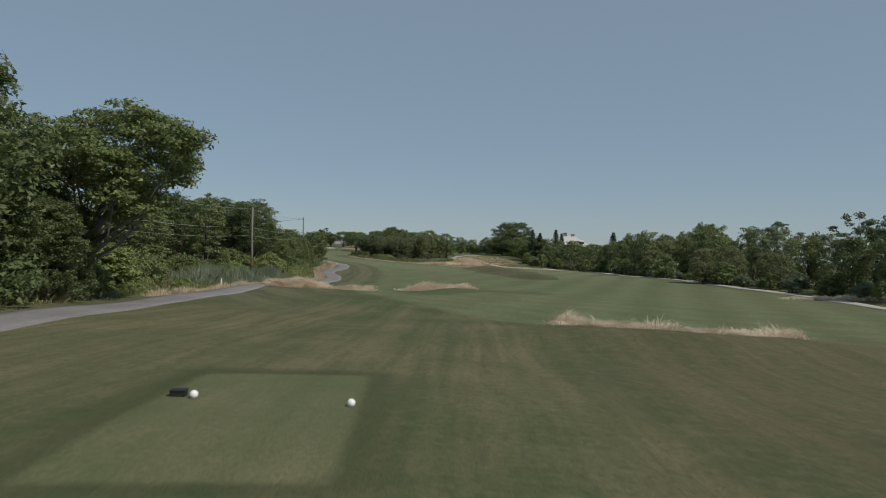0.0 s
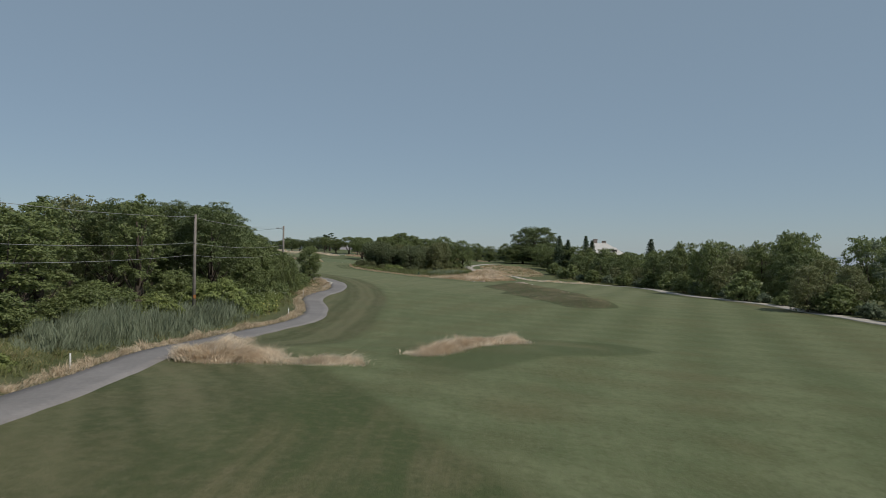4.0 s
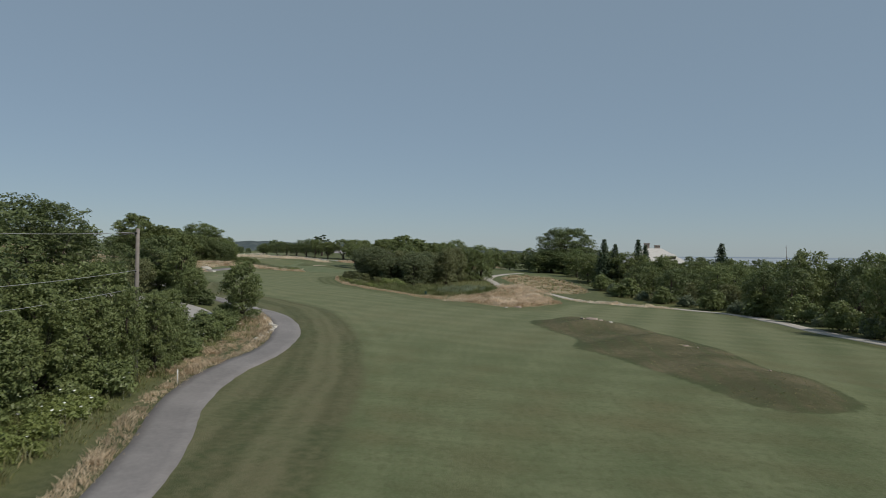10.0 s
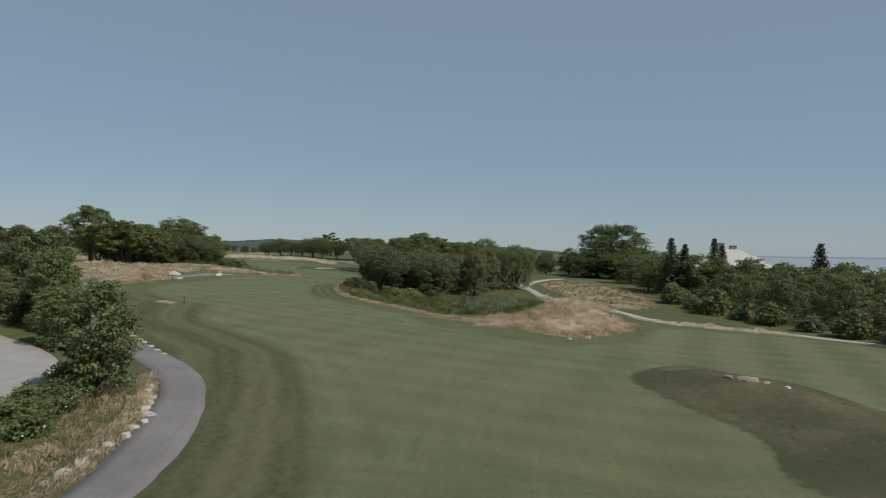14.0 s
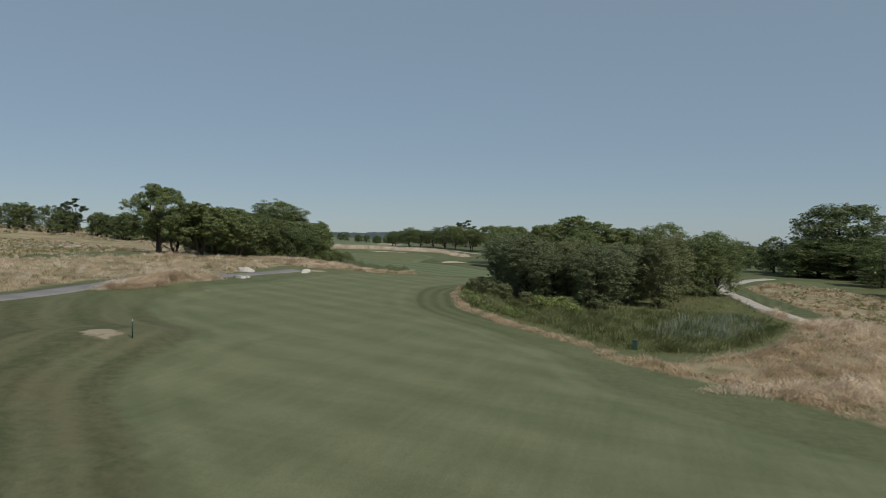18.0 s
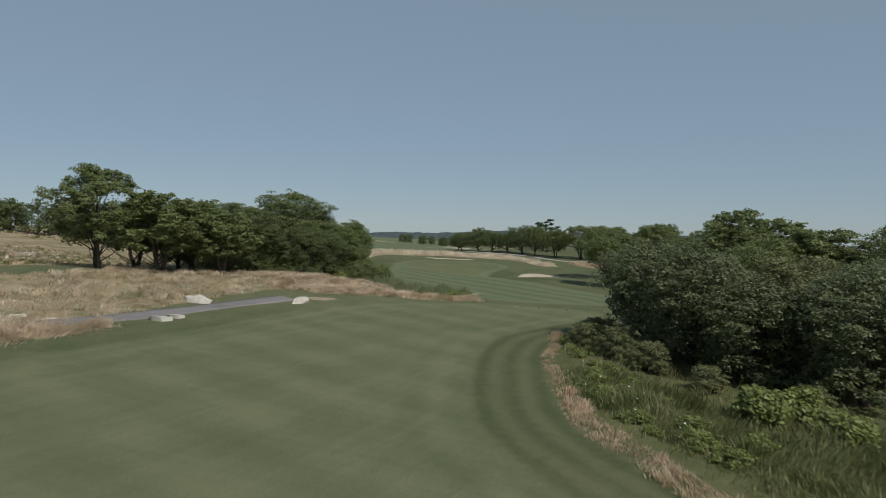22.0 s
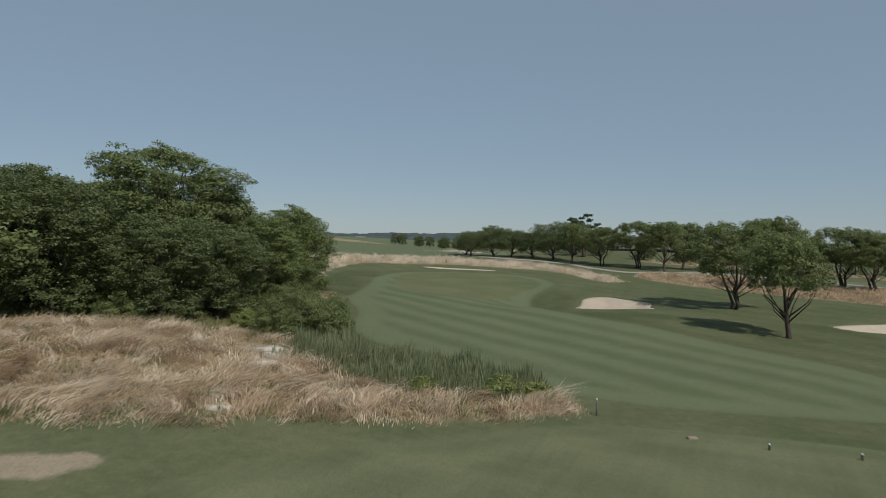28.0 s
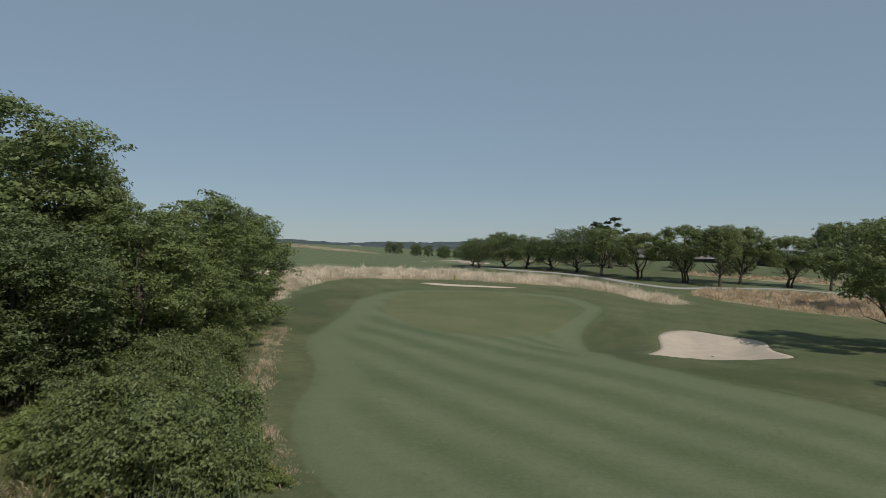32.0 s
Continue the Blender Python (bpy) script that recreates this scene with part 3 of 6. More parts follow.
FESC_EAST = smooth_line([(-59, 324), (-54.5, 316), (-50, 311.2), (-45, 308.4), (-37, 304.5), (-26, 299), (-10, 295), (-8, 314), (-24, 325), (-38, 333), (-48, 336.5), (-57, 334)], 1.5, True)
FESC_PARK = smooth_line([(-62, 362), (-45, 361), (-20, 364), (2, 360), (4, 369), (-20, 373), (-45, 371), (-60, 369)], 2.0, True)
FESC_FAR = smooth_line([(-118, 392), (-100, 380), (-85, 372), (-84, 378), (-100, 392), (-116, 402)], 2.0, True)
FESC_NORTH = smooth_line([(-200, 398), (-175, 396), (-150, 408), (-138, 420), (-160, 424), (-190, 412)], 2.0, True)
FESC_STRIP = smooth_line([(-64.8, 254.0), (-67.8, 256.4), (-70.4, 259.4), (-73.8, 264.8), (-78, 271.8), (-81, 276.5), (-79.5, 276.8), (-76, 271.2), (-72.2, 265.4), (-69.0, 260.4), (-66.6, 257.8), (-64.2, 255.6)], 0.7, True)
FESC_GATE = smooth_line([(52, 30), (46, 60), (46, 78), (52, 84), (66, 60), (70, 30)], 2.0, True)
WILD_LEFT = smooth_line([(-14, -40), (-17, 10), (-19, 40), (-21, 60), (-20.5, 90), (-25, 115), (-25.5, 130), (-30, 141), (-37, 150), (-47, 160), (-60, 172), (-100, 175), (-150, 120), (-150, -40)], 3.0, True)
WILD_ISLE = smooth_line([(-18, 192), (-25, 200), (-32, 208), (-37, 220), (-38, 228), (-36, 233), (-34, 246), (-33, 262), (-20, 268), (-7, 254), (-4, 240), (-2.5, 226), (-1.5, 215), (-5, 203), (-12, 193)], 2.0, True)
WILD_RIGHT = smooth_line([(46, -40), (46, 20), (45, 95), (42, 115), (38, 136), (36, 152), (36, 178), (31, 192), (20, 203), (18, 215), (20, 240), (16, 262), (30, 330), (120, 330), (140, 60), (120, -40)], 3.0, True)
WILD_WEST = smooth_line([(-67, 257), (-74, 265.5), (-85, 283), (-96, 287), (-110, 275), (-112, 250), (-95, 240), (-80, 247), (-70, 250), (-64, 247)], 2.0, True)
WILD_MEADOW = smooth_line([(-100, 205), (-90, 222), (-95, 250), (-130, 290), (-230, 300), (-330, 220), (-250, 150), (-120, 185)], 3.0, True)
along = np.gradient(CART_PATH, axis=0)
side = np.stack([-along[:, 1], along[:, 0]], -1) / np.linalg.norm(along, axis=1)[:, None]
by_path = (CART_PATH[:, 1] > 40) & (CART_PATH[:, 1] < 143)
EDGE_LEFT = np.vstack([(CART_PATH + side * 1.1)[by_path], (CART_PATH + side * 2.2)[by_path][::-1]])
EDGE_ISLE = [(-17.1, 189.5), (-26.0, 198.4), (-33.0, 207.3), (-37.5, 219.5), (-39.6, 231), (-38.8, 232), (-36.6, 220), (-31.8, 208.6), (-24.8, 200), (-17, 191.5)]
SWELLS = (0.28, 0.0, -0.3, 0.41, 2.38, 2.46, 1.32, 1.17, 1.38, 1.02, 0.13, -0.76, 2.34, 1.15, -1.05, 0.38, 1.03, 2.85, 0.94, 1.1, -0.95, 0.05, -1.41, 0.34, 0.99,
          -0.85, 1.27, -0.62, -0.5, -1.07, -0.02, -1.36, 0.65, 0.52, -1.51, -0.44, -0.79, -1.35, -0.57, 0.57, -1.86, -0.99, 0.15, -0.41, -0.27)


def level(x, y, cut=0.0):
    """Height of the ground: broad swells, knolls and hollows, small roll. cut: depth of the bed dug under the sand."""
    x, y = np.asarray(x, float), np.asarray(y, float)
    z = np.full(x.shape, 4.5)
    for i, a in enumerate(SWELLS):
        z += a * np.exp(-((x + 130 - 55 * (i // 9)) ** 2 + (y + 20 - 55 * (i % 9)) ** 2) / 4608)
    far = step01((np.hypot(x + 20, y - 180) - 290) / 500)
    east = step01((x - 95) / 260)
    z = z * (1 - far) + 3.6 * far - 26 * east
    z += 8.0 * step01((-x - 115) / 85) * step01((y - 120) / 90) * (1 - far)
    # knolls and hollows: x, y, height, reach
    for kx, ky, h, r in ((-0.5, 70, 0.45, 4.5), (4.2, 28.0, 0.45, 2.6), (8.2, 27.0, 0.40, 2.6), (13.0, 29.0, 0.42, 2.8), (10, 37.5, 0.35, 3.0), (7, 44, -0.6, 6), (22, 46, -0.5, 8), (6.2, 150, 0.9, 3.6), (10.5, 131, 0.8, 4.5), (-2, 186, 0.5, 6), (1, 207, 1.4, 5), (12.8, 119, 0.75, 3), (8, 140, 0.6, 3.5), (4.4, 147, 0.35, 1.5), (7.4, 145.2, 0.4, 1.6), (9.6, 136.4, 0.4, 1.5), (6.4, 134.6, 0.35, 1.8), (11.6, 125.6, 0.4, 1.6), (9.4, 122, 0.35, 1.7), (12.4, 114.4, 0.4, 1.6), (3.6, 153.6, 0.4, 1.6), (-42.6, 171.8, 0.8, 3.6), (-60.4, 200, 0.6, 3.0), (-62, 286, -0.45, 2.4), (-87, 226, 0.9, 9), (-70, 240, 1.0, 8), (-64, 285, -0.6, 4), (-50, 277, 0.5, 5), (-90, 321, 0.6, 7), (-99, 312, 0.8, 6), (-72, 321, 0.35, 6), (-13, 63, 0.4, 4)):
        z += h * np.exp(-((x - kx) ** 2 + (y - ky) ** 2) / (2 * r * r))
    z += 0.05 * np.sin(x * 0.45 + 0.8 * np.sin(y * 0.21)) * np.sin(y * 0.38 + 1.3) + 0.07 * np.sin(x * 0.13 + y * 0.17)
    for poly, deep in ((BUNKER, 0.55), (BUNKER_SIDE, 0.5), (BUNKER_BACK, 0.5), (BUNKER_FRONT, 0.25)):
        near = (np.abs(x - poly[:, 0].mean()) < 20) & (np.abs(y - poly[:, 1].mean()) < 20)
        if near.any():
            d = inside(poly, x[near], y[near])
            z[near] -= (deep + 0.2) * step01((d + 0.05) / 0.8) if cut else 0.05 * (d > -0.02) + deep * step01(d / 2)
    return z


def at(x, y, up=0.0):
    return (x, y, float(level(np.array([x]), np.array([y]))[0]) + up)


# ---- ground ----
def ground():
    def axis(lo, hi, finer, reach):
        core = [lo]
        while core[-1] < hi:
            core.append(core[-1] + (0.4 if any(p <= core[-1] < q for p, q in finer) else 1.15))
        out = np.cumsum(1.2 * 1.22 ** np.arange(1, 60))
        out = out[out < reach]
        return np.concatenate([lo - out[::-1], core, core[-1] + out])
    xs, ys = axis(-140, 90, ((-61, -50), (-40.5, -27), (-6.5, -0.8), (3, 15)), 4200), axis(-30, 360, ((6, 17), (26, 37), (277.5, 295), (310, 317.5)), 4200)
    gx, gy = np.meshgrid(xs, ys)
    x, y = gx.ravel(), gy.ravel()
    idx = np.arange(len(x)).reshape(gx.shape)
    faces = np.stack([idx[:-1, :-1], idx[:-1, 1:], idx[1:, 1:], idx[1:, :-1]], -1).reshape(-1, 4)
    me = mesh("ground", np.stack([x, y, level(x, y, 0.25)], -1), faces, True)
    zones = {"fair": (FAIRWAY, APPROACH, FAR_FAIRWAY, NORTH_FAIRWAY), "green": (GREEN, TEE, SIDE_GREEN), "heath": (HEATH,), "tongue": (TONGUE, *DARK_ROUGH),
             "straw": (FESC_SIDE, FESC_PATH, FESC_LEFT, FESC_ROW, FESC_MID, FESC_FRONT, FESC_ISLE, FESC_RIGHT, FESC_TEE2, FESC_WEST, FESC_BACK, FESC_EAST, FESC_PARK, FESC_FAR, FESC_NORTH, FESC_GATE, WILD_MEADOW),
             "wild": (WILD_LEFT, WILD_ISLE, WILD_RIGHT, WILD_WEST), "bare": BARE}
    for name, polys in zones.items():
        d = np.maximum.reduce([inside(p, x, y) for p in polys])
        me.attributes.new(name, "FLOAT", "POINT").data.foreach_set("value", d.astype(np.float32))
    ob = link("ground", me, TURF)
    return tagged(ob, "mown golf course turf, green fairway with browned rough", "ground", "", "structure")


FAR_FAIRWAY = smooth_line([(-92, 343), (-88, 356), (-92, 372), (-110, 400), (-135, 470), (-190, 520), (-250, 500), (-200, 420), (-150, 370), (-118, 341)], 3.0, True)
NORTH_FAIRWAY = smooth_line([(-52, 334), (-40, 322), (-20, 312), (10, 305), (20, 320), (-10, 340), (-36, 356), (-50, 360)], 3.0, True)
SIDE_GREEN = smooth_line([(2, 262), (8, 272), (14, 270), (14, 262), (8, 257)], 1.5, True)
BARE = [[(-63.0, 231.6), (-61.9, 233.2), (-60.3, 234.2), (-60.0, 233.2), (-61.2, 231.6)], [(-66.8, 247.6), (-65.2, 248.8), (-63.4, 247.0), (-62.8, 245.6), (-64.6, 244.6), (-65.9, 245.6)], [(4.8, 149.4), (5.9, 150.2), (6.6, 149.0), (6.0, 148.2), (5.3, 148.6)], [(10.2, 132.5), (11.0, 133), (11.2, 131.6), (10.6, 131.4)], [(12.6, 121), (13.2, 121.4), (13.3, 120)], [(-40, 88), (-34, 93), (-36, 95), (-42, 91)], [(-43.6, 171.0), (-43.8, 172.6), (-42.6, 172.6), (-41.7, 171.8), (-41.2, 170.7), (-42.2, 170.2)]]
ground()


def ribbon(name, line, width, material, label, category, lift=0.045):
    """A path laid on the ground, with a slight crown and worn edges."""
    d = np.gradient(line, axis=0)
    n = np.stack([d[:, 1], -d[:, 0]], -1) / np.linalg.norm(d, axis=1)[:, None]
    rng = np.random.default_rng(len(line))
    offs = np.array([-1.0, -0.97, -0.5, 0.0, 0.5, 0.97, 1.0]) * width / 2
    wear = np.convolve(rng.normal(0, 0.10, (len(line) + 8)), np.ones(9) / 4, "valid")
    rows = []
    for k, o in enumerate(offs):
        q = line + n * (o + (wear if abs(o) > 0.9 * width / 2 else 0) * np.sign(o))[:, None] if abs(o) > 0.9 * width / 2 else line + n * o
        z = level(q[:, 0], q[:, 1]) + (lift - 0.15 if k in (0, 6) else lift + 0.02 * (1 - abs(o) / width))
        rows.append(np.column_stack([q, z]))
    v = np.stack(rows, 1)
    idx = np.arange(v.shape[0] * 7).reshape(-1, 7)
    f = np.stack([idx[:-1, :-1], idx[:-1, 1:], idx[1:, 1:], idx[1:, :-1]], -1).reshape(-1, 4)
    return tagged(link(name, mesh(name, v.reshape(-1, 3), f, True), material), label, category, "", "structure")


ribbon("cart_path", CART_PATH, 2.35, ASPHALT, "grey asphalt golf cart path with worn edges", "path")
ribbon("loop_road", LOOP_ROAD, 4.6, PALE_ASPHALT, "pale asphalt service road behind the bushes", "road")
ribbon("park_path", smooth_line([(-96, 353), (-84, 349), (-74, 345), (-69.4, 340.6), (-65, 335.4), (-60.4, 333.6), (-54, 339), (-46, 342.5), (-30, 341), (-12, 333)], 1.0), 1.9, PALE_ASPHALT, "pale path winding under the park trees", "path")
ribbon("gravel_path", RIGHT_PATH, 2.3, GRAVEL, "pale gravel cart path beside the woods", "path")


def sand_bed(poly, label):
    c = poly.mean(0)
    n = len(poly)
    rings, z0 = [], []
    for s in (1.0, 0.985, 0.9, 0.75, 0.5, 0.25, 0.02):
        q = c + (poly - c) * s
        z = level(q[:, 0], q[:, 1]) + (-0.12 if s == 1.0 else 0.0)
        rings.append(np.column_stack([q, z]))
    v = np.vstack(rings)
    f = [(r * n + k, r * n + (k + 1) % n, (r + 1) * n + (k + 1) % n, (r + 1) * n + k) for r in range(len(rings) - 1) for k in range(n)]
    ob = link("sand_bunker", mesh("sand_bunker", v, f, True), SAND)
    return tagged(ob, label, "bunker", "greenside bunkers", "structure")


sand_bed(BUNKER, "pale raked sand bunker cut into the green surround")
sand_bed(BUNKER_SIDE, "long pale sand bunker beside the fairway trees")
sand_bed(BUNKER_FRONT, "pale sand bunker behind a lip of bleached fescue")
sand_bed(BUNKER_BACK, "narrow sand bunker behind the putting green")
sand_bed(BUNKER_FAR, "distant sand bunker under a fescue bank")


def water():
    bm = bmesh.new()
    for p in ((300, -4000, 0), (4800, -4000, 0), (4800, 4800, 0), (-1500, 4800, 0), (300, 600, 0)):
        bm.verts.new(p)
    bm.faces.new(bm.verts)
    s = Shader("sea", 0.45, 0.25)
    s.bump(s.noise(0.08, 4), 0.3, 0.5)
    # Base colour is paled towards the sky, so distance haze is painted in.
    ob = part("sea", bm, s.done(s.mix(s.noise(0.004, 3), (0.27, 0.30, 0.325), (0.33, 0.36, 0.385))), None)
    ob.location.z = -13
    tagged(ob, "calm blue-grey sea on the horizon, its colour paled for haze", "sea", "", "structure")


water()


# ---- plants ----
def leaves(centres, normals, size, rng, flat=0.8):
    """Pointed leaf sprays, one slim triangle each, facing outward with much scatter."""
    n = len(centres)
    nrm = normals + rng.normal(0, flat, (n, 3))
    nrm /= np.linalg.norm(nrm, axis=1)[:, None] + 1e-9
    u = np.cross(nrm, rng.normal(0, 1, (n, 3)))
    u /= np.linalg.norm(u, axis=1)[:, None] + 1e-9
    w = np.cross(nrm, u)
    s = (size * rng.uniform(0.55, 1.45, n))[:, None]
    v = np.stack([centres - u * s * 0.45 + w * s * 0.34, centres - u * s * 0.35 - w * s * 0.40, centres + u * s * 0.70 - nrm * s * 0.15], 1).reshape(-1, 3)
    return v, np.arange(n * 3).reshape(-1, 3)


def crown_points(lobes, count, rng, tufts=13):
    """Points and facings of leaves: each lobe carries tufts on its upper shell, and loose leaves within."""
    lob = np.array(lobes)
    n = len(lob) * tufts
    own = np.repeat(np.arange(len(lob)), tufts)
    d = rng.normal(0, 1, (n, 3))
    d /= np.linalg.norm(d, axis=1)[:, None]
    d[:, 2] = np.where(d[:, 2] < -0.35, -d[:, 2], d[:, 2])
    r = lob[own, 3]
    centre = lob[own, :3] + d * (r * rng.uniform(0.50, 0.98, n))[:, None] * np.array([1, 1, 0.85])
    rad = r * rng.uniform(0.22, 0.46, n)
    pick = rng.choice(n, count, p=rad ** 2 / (rad ** 2).sum())
    e = rng.normal(0, 1, (count, 3))
    e /= np.linalg.norm(e, axis=1)[:, None]
    e[:, 2] = np.where((e[:, 2] < -0.1) & (rng.random(count) < 0.6), -e[:, 2], e[:, 2])
    p = centre[pick] + e * (rad[pick] * rng.random(count) ** 0.42)[:, None] * np.array([1.12, 1.12, 0.62])
    deep = rng.random(count) < 0.18
    p[deep] = (lob[own[pick], :3] + e * (r[pick] * 0.75 * rng.random(count))[:, None])[deep]
    return p, e * 0.75 + d[pick] * 0.45 + np.array([0, 0, 0.35])


def tree(name, seed, height, spread, clear, leaf, count, material, bark, label, category="tree", lean=(0, 0), stems=1, lobe=0.36, limbs=9, gaps=0.0):
    """A tapered trunk with limbs that carry a ragged dome of leafy lobes; two parts; its foot stands at the origin."""
    rng = np.random.default_rng(seed)
    root = thing(name, (0, 0, 0), label, category)
    bm = bmesh.new()
    r0 = (0.030 * height + 0.03) / (stems ** 0.5)
    trunks = []
    for st in range(stems):
        off = np.array([math.cos(st * 2.1 + seed), math.sin(st * 2.1 + seed)]) * (0.30 * spread if stems > 1 else 0.0)
        aim = np.array([lean[0] * spread + off[0], lean[1] * spread + off[1]])
        top = height * rng.uniform(0.70, 0.80)
        pts = [np.array((off[0] * 0.12 + aim[0] * t ** 1.3 + rng.normal(0, 0.03 * spread) * (t > 0.1), off[1] * 0.12 + aim[1] * t ** 1.3 + rng.normal(0, 0.03 * spread) * (t > 0.1), -0.25 + (top + 0.25) * t)) for t in (0, 0.12, 0.3, 0.5, 0.75, 1.0)]
        tube(bm, pts, [r0 * k for k in (1.35, 1.0, 0.85, 0.66, 0.42, 0.15)], 8)
        trunks.append(pts)
    half = height * (1 - clear) / 2
    mid_z = clear * height + half
    lobes = []
    total = int(limbs * 2.6)
    for k in range(total):
        up = 1 - 1.75 * (k + 0.5) / total
        a = k * 2.39996 + rng.normal(0, 0.35)
        ring = math.sqrt(max(0, 1 - up * up)) * (1.0 if up > -0.2 else 0.95)
        fill = rng.uniform(0.60, 0.80) * (1 + 0.14 * math.sin(3 * a + seed) + 0.10 * math.sin(5 * up + 2 * seed))
        r = spread * lobe * rng.uniform(0.6, 1.15)
        z = min(mid_z + up * half * rng.uniform(0.72, 0.92), height - 0.8 * r)
        shift = max(0.0, (z / height)) ** 1.2
        x = lean[0] * spread * shift + math.cos(a) * ring * spread * fill
        y = lean[1] * spread * shift + math.sin(a) * ring * spread * fill
        if rng.random() < gaps:
            continue
        lobes.append((x, y, max(z, clear * height + 0.45 * r), r))
        if k % 3 == 0:
            pts = trunks[k % stems]
            f = min(max((z / height) * rng.uniform(0.45, 0.75), clear * 1.05, 0.14), 0.92) * 5
            lo = min(int(f), 4)
            p = pts[lo] * (1 - (f - lo)) + pts[lo + 1] * (f - lo)
            end = np.array((x, y, z))
            bent = (p + end) / 2 + np.array([rng.normal(0, 0.06 * spread), rng.normal(0, 0.06 * spread), -0.04 * height])
            tube(bm, [p, bent, end], [r0 * 0.30, r0 * 0.17, r0 * 0.04], 5)
    if clear < 0.08:
        for k in range(9):
            a = k * 0.698 + rng.normal(0, 0.2)
            r = spread * rng.uniform(0.24, 0.36)
            lobes.append((math.cos(a) * spread * rng.uniform(0.5, 0.78), math.sin(a) * spread * rng.uniform(0.5, 0.78), r * rng.uniform(0.5, 1.3), r))
    inner = [(lean[0] * spread * 0.5 + rng.normal(0, 0.2 * spread), lean[1] * spread * 0.5 + rng.normal(0, 0.2 * spread), mid_z + rng.uniform(-0.5, 0.45) * half, spread * 0.42) for _ in range(3)] if not gaps else []
    part("trunk", bm, bark, root)
    p, d = crown_points(lobes + inner, 2 * count, rng)
    keep = p[:, 2] > (0.1 if clear < 0.08 else clear * 0.85 * height)
    v, f = leaves(p[keep], d[keep], 0.72 * leaf, rng, 0.55)
    link("crown", mesh("crown", v, f), material, root)
    return root


def bush(name, seed, height, spread, leaf, count, material, label, lobes_n=14, category="bush", low=0.0):
    """A dense shrub: short stems and lobes of leaves down to the ground."""
    rng = np.random.default_rng(seed)
    root = thing(name, (0, 0, 0), label, category)
    bm = bmesh.new()
    lobes = []
    for k in range(lobes_n):
        a, q = rng.uniform(0, 6.283), rng.uniform(0.0, 0.8) ** 0.6
        top = height * (1 - 0.55 * q * q) * rng.uniform(0.7, 1.0)
        r = min(spread * rng.uniform(0.3, 0.46), top * 0.62)
        c = (math.cos(a) * q * spread * 0.75, math.sin(a) * q * spread * 0.75, max(top - r * 0.8, r * 0.5))
        lobes.append((*c, r))
        lobes.append((c[0] * 1.08, c[1] * 1.08, c[2] * 0.45, r * 0.8))
        if k < 6:
            tube(bm, [(c[0] * 0.15, c[1] * 0.15, -0.15), (c[0] * 0.6, c[1] * 0.6, c[2] * 0.5), c], [0.05, 0.035, 0.012], 5)
    part("stems", bm, BARK, root)
    p, d = crown_points(lobes, 2 * count, rng)
    p[:, 2] = np.abs(p[:, 2]) + low
    v, f = leaves(p, d, 0.72 * leaf, rng, 0.55)
    link("crown", mesh("crown", v, f), material, root)
    return root


def spruce(name, seed, height, spread, label):
    rng = np.random.default_rng(seed)
    root = thing(name, (0, 0, 0), label, "tree")
    part("trunk", tube(bmesh.new(), [(0, 0, -0.2), (0, 0, height * 0.5), (0, 0, height * 0.98)], [0.2, 0.12, 0.02], 8), BARK, root)
    pts, nrm = [], []
    for k in range(int(height * 4)):
        f = 0.08 + 0.9 * k / (height * 4)
        arms = 9
        for a in range(arms):
            ang = a * 6.283 / arms + k * 0.7 + rng.normal(0, 0.15)
            reach = spread * (1 - f) ** 0.7 * rng.uniform(0.65, 1.12) + 0.08
            for t in np.linspace(0.15, 1, max(3, int(reach * 6))):
                w = 0.16 * (1.25 - t)
                pts.append((math.cos(ang) * reach * t + rng.normal(0, w), math.sin(ang) * reach * t + rng.normal(0, w), height * f - 0.30 * reach * t + 0.12 * reach * t * t + rng.normal(0, 0.05)))
                nrm.append((math.cos(ang) * 0.3, math.sin(ang) * 0.3, 1))
    v, f = leaves(np.array(pts), np.array(nrm), 0.42, rng, 0.45)
    link("crown", mesh("crown", v, f), NEEDLE, root)
    return root


def bare_tree(name, seed, height, spread, label):
    """A dead standing tree: trunk and short drooping snags."""
    rng = np.random.default_rng(seed)
    root = thing(name, (0, 0, 0), label, "tree")
    bm = tube(bmesh.new(), [(0, 0, -0.2), (0.05, 0, height * 0.5), (0, 0.05, height)], [0.16, 0.10, 0.02], 7)
    for k in range(46):
        f = rng.uniform(0.28, 0.98)
        a, reach = rng.uniform(0, 6.283), spread * (1.1 - f) * rng.uniform(0.5, 1.1)
        p = Vector((0, 0, height * f))
        tube(bm, [p, p + Vector((math.cos(a) * reach * 0.5, math.sin(a) * reach * 0.5, 0.02)), p + Vector((math.cos(a) * reach, math.sin(a) * reach, -0.18 * reach))], [0.035, 0.02, 0.006], 4)
    part("trunk", bm, BARK_GREY, root)
    return root


def stand(ob, spots, label=""):
    """Set copies of a plant on the ground: x, y, scale across, scale up, turn. The first spot takes the plant itself."""
    for i, (x, y, across, tall, turn) in enumerate(spots):
        m = pose(*at(x, y, -0.05), 0, 0, turn) @ Matrix.Diagonal((across, across, tall, 1))
        one = ob
        if i:
            one = copy_thing(ob, m)
        else:
            ob.matrix_basis = m
        if label:
            tagged(one, label)
    return ob


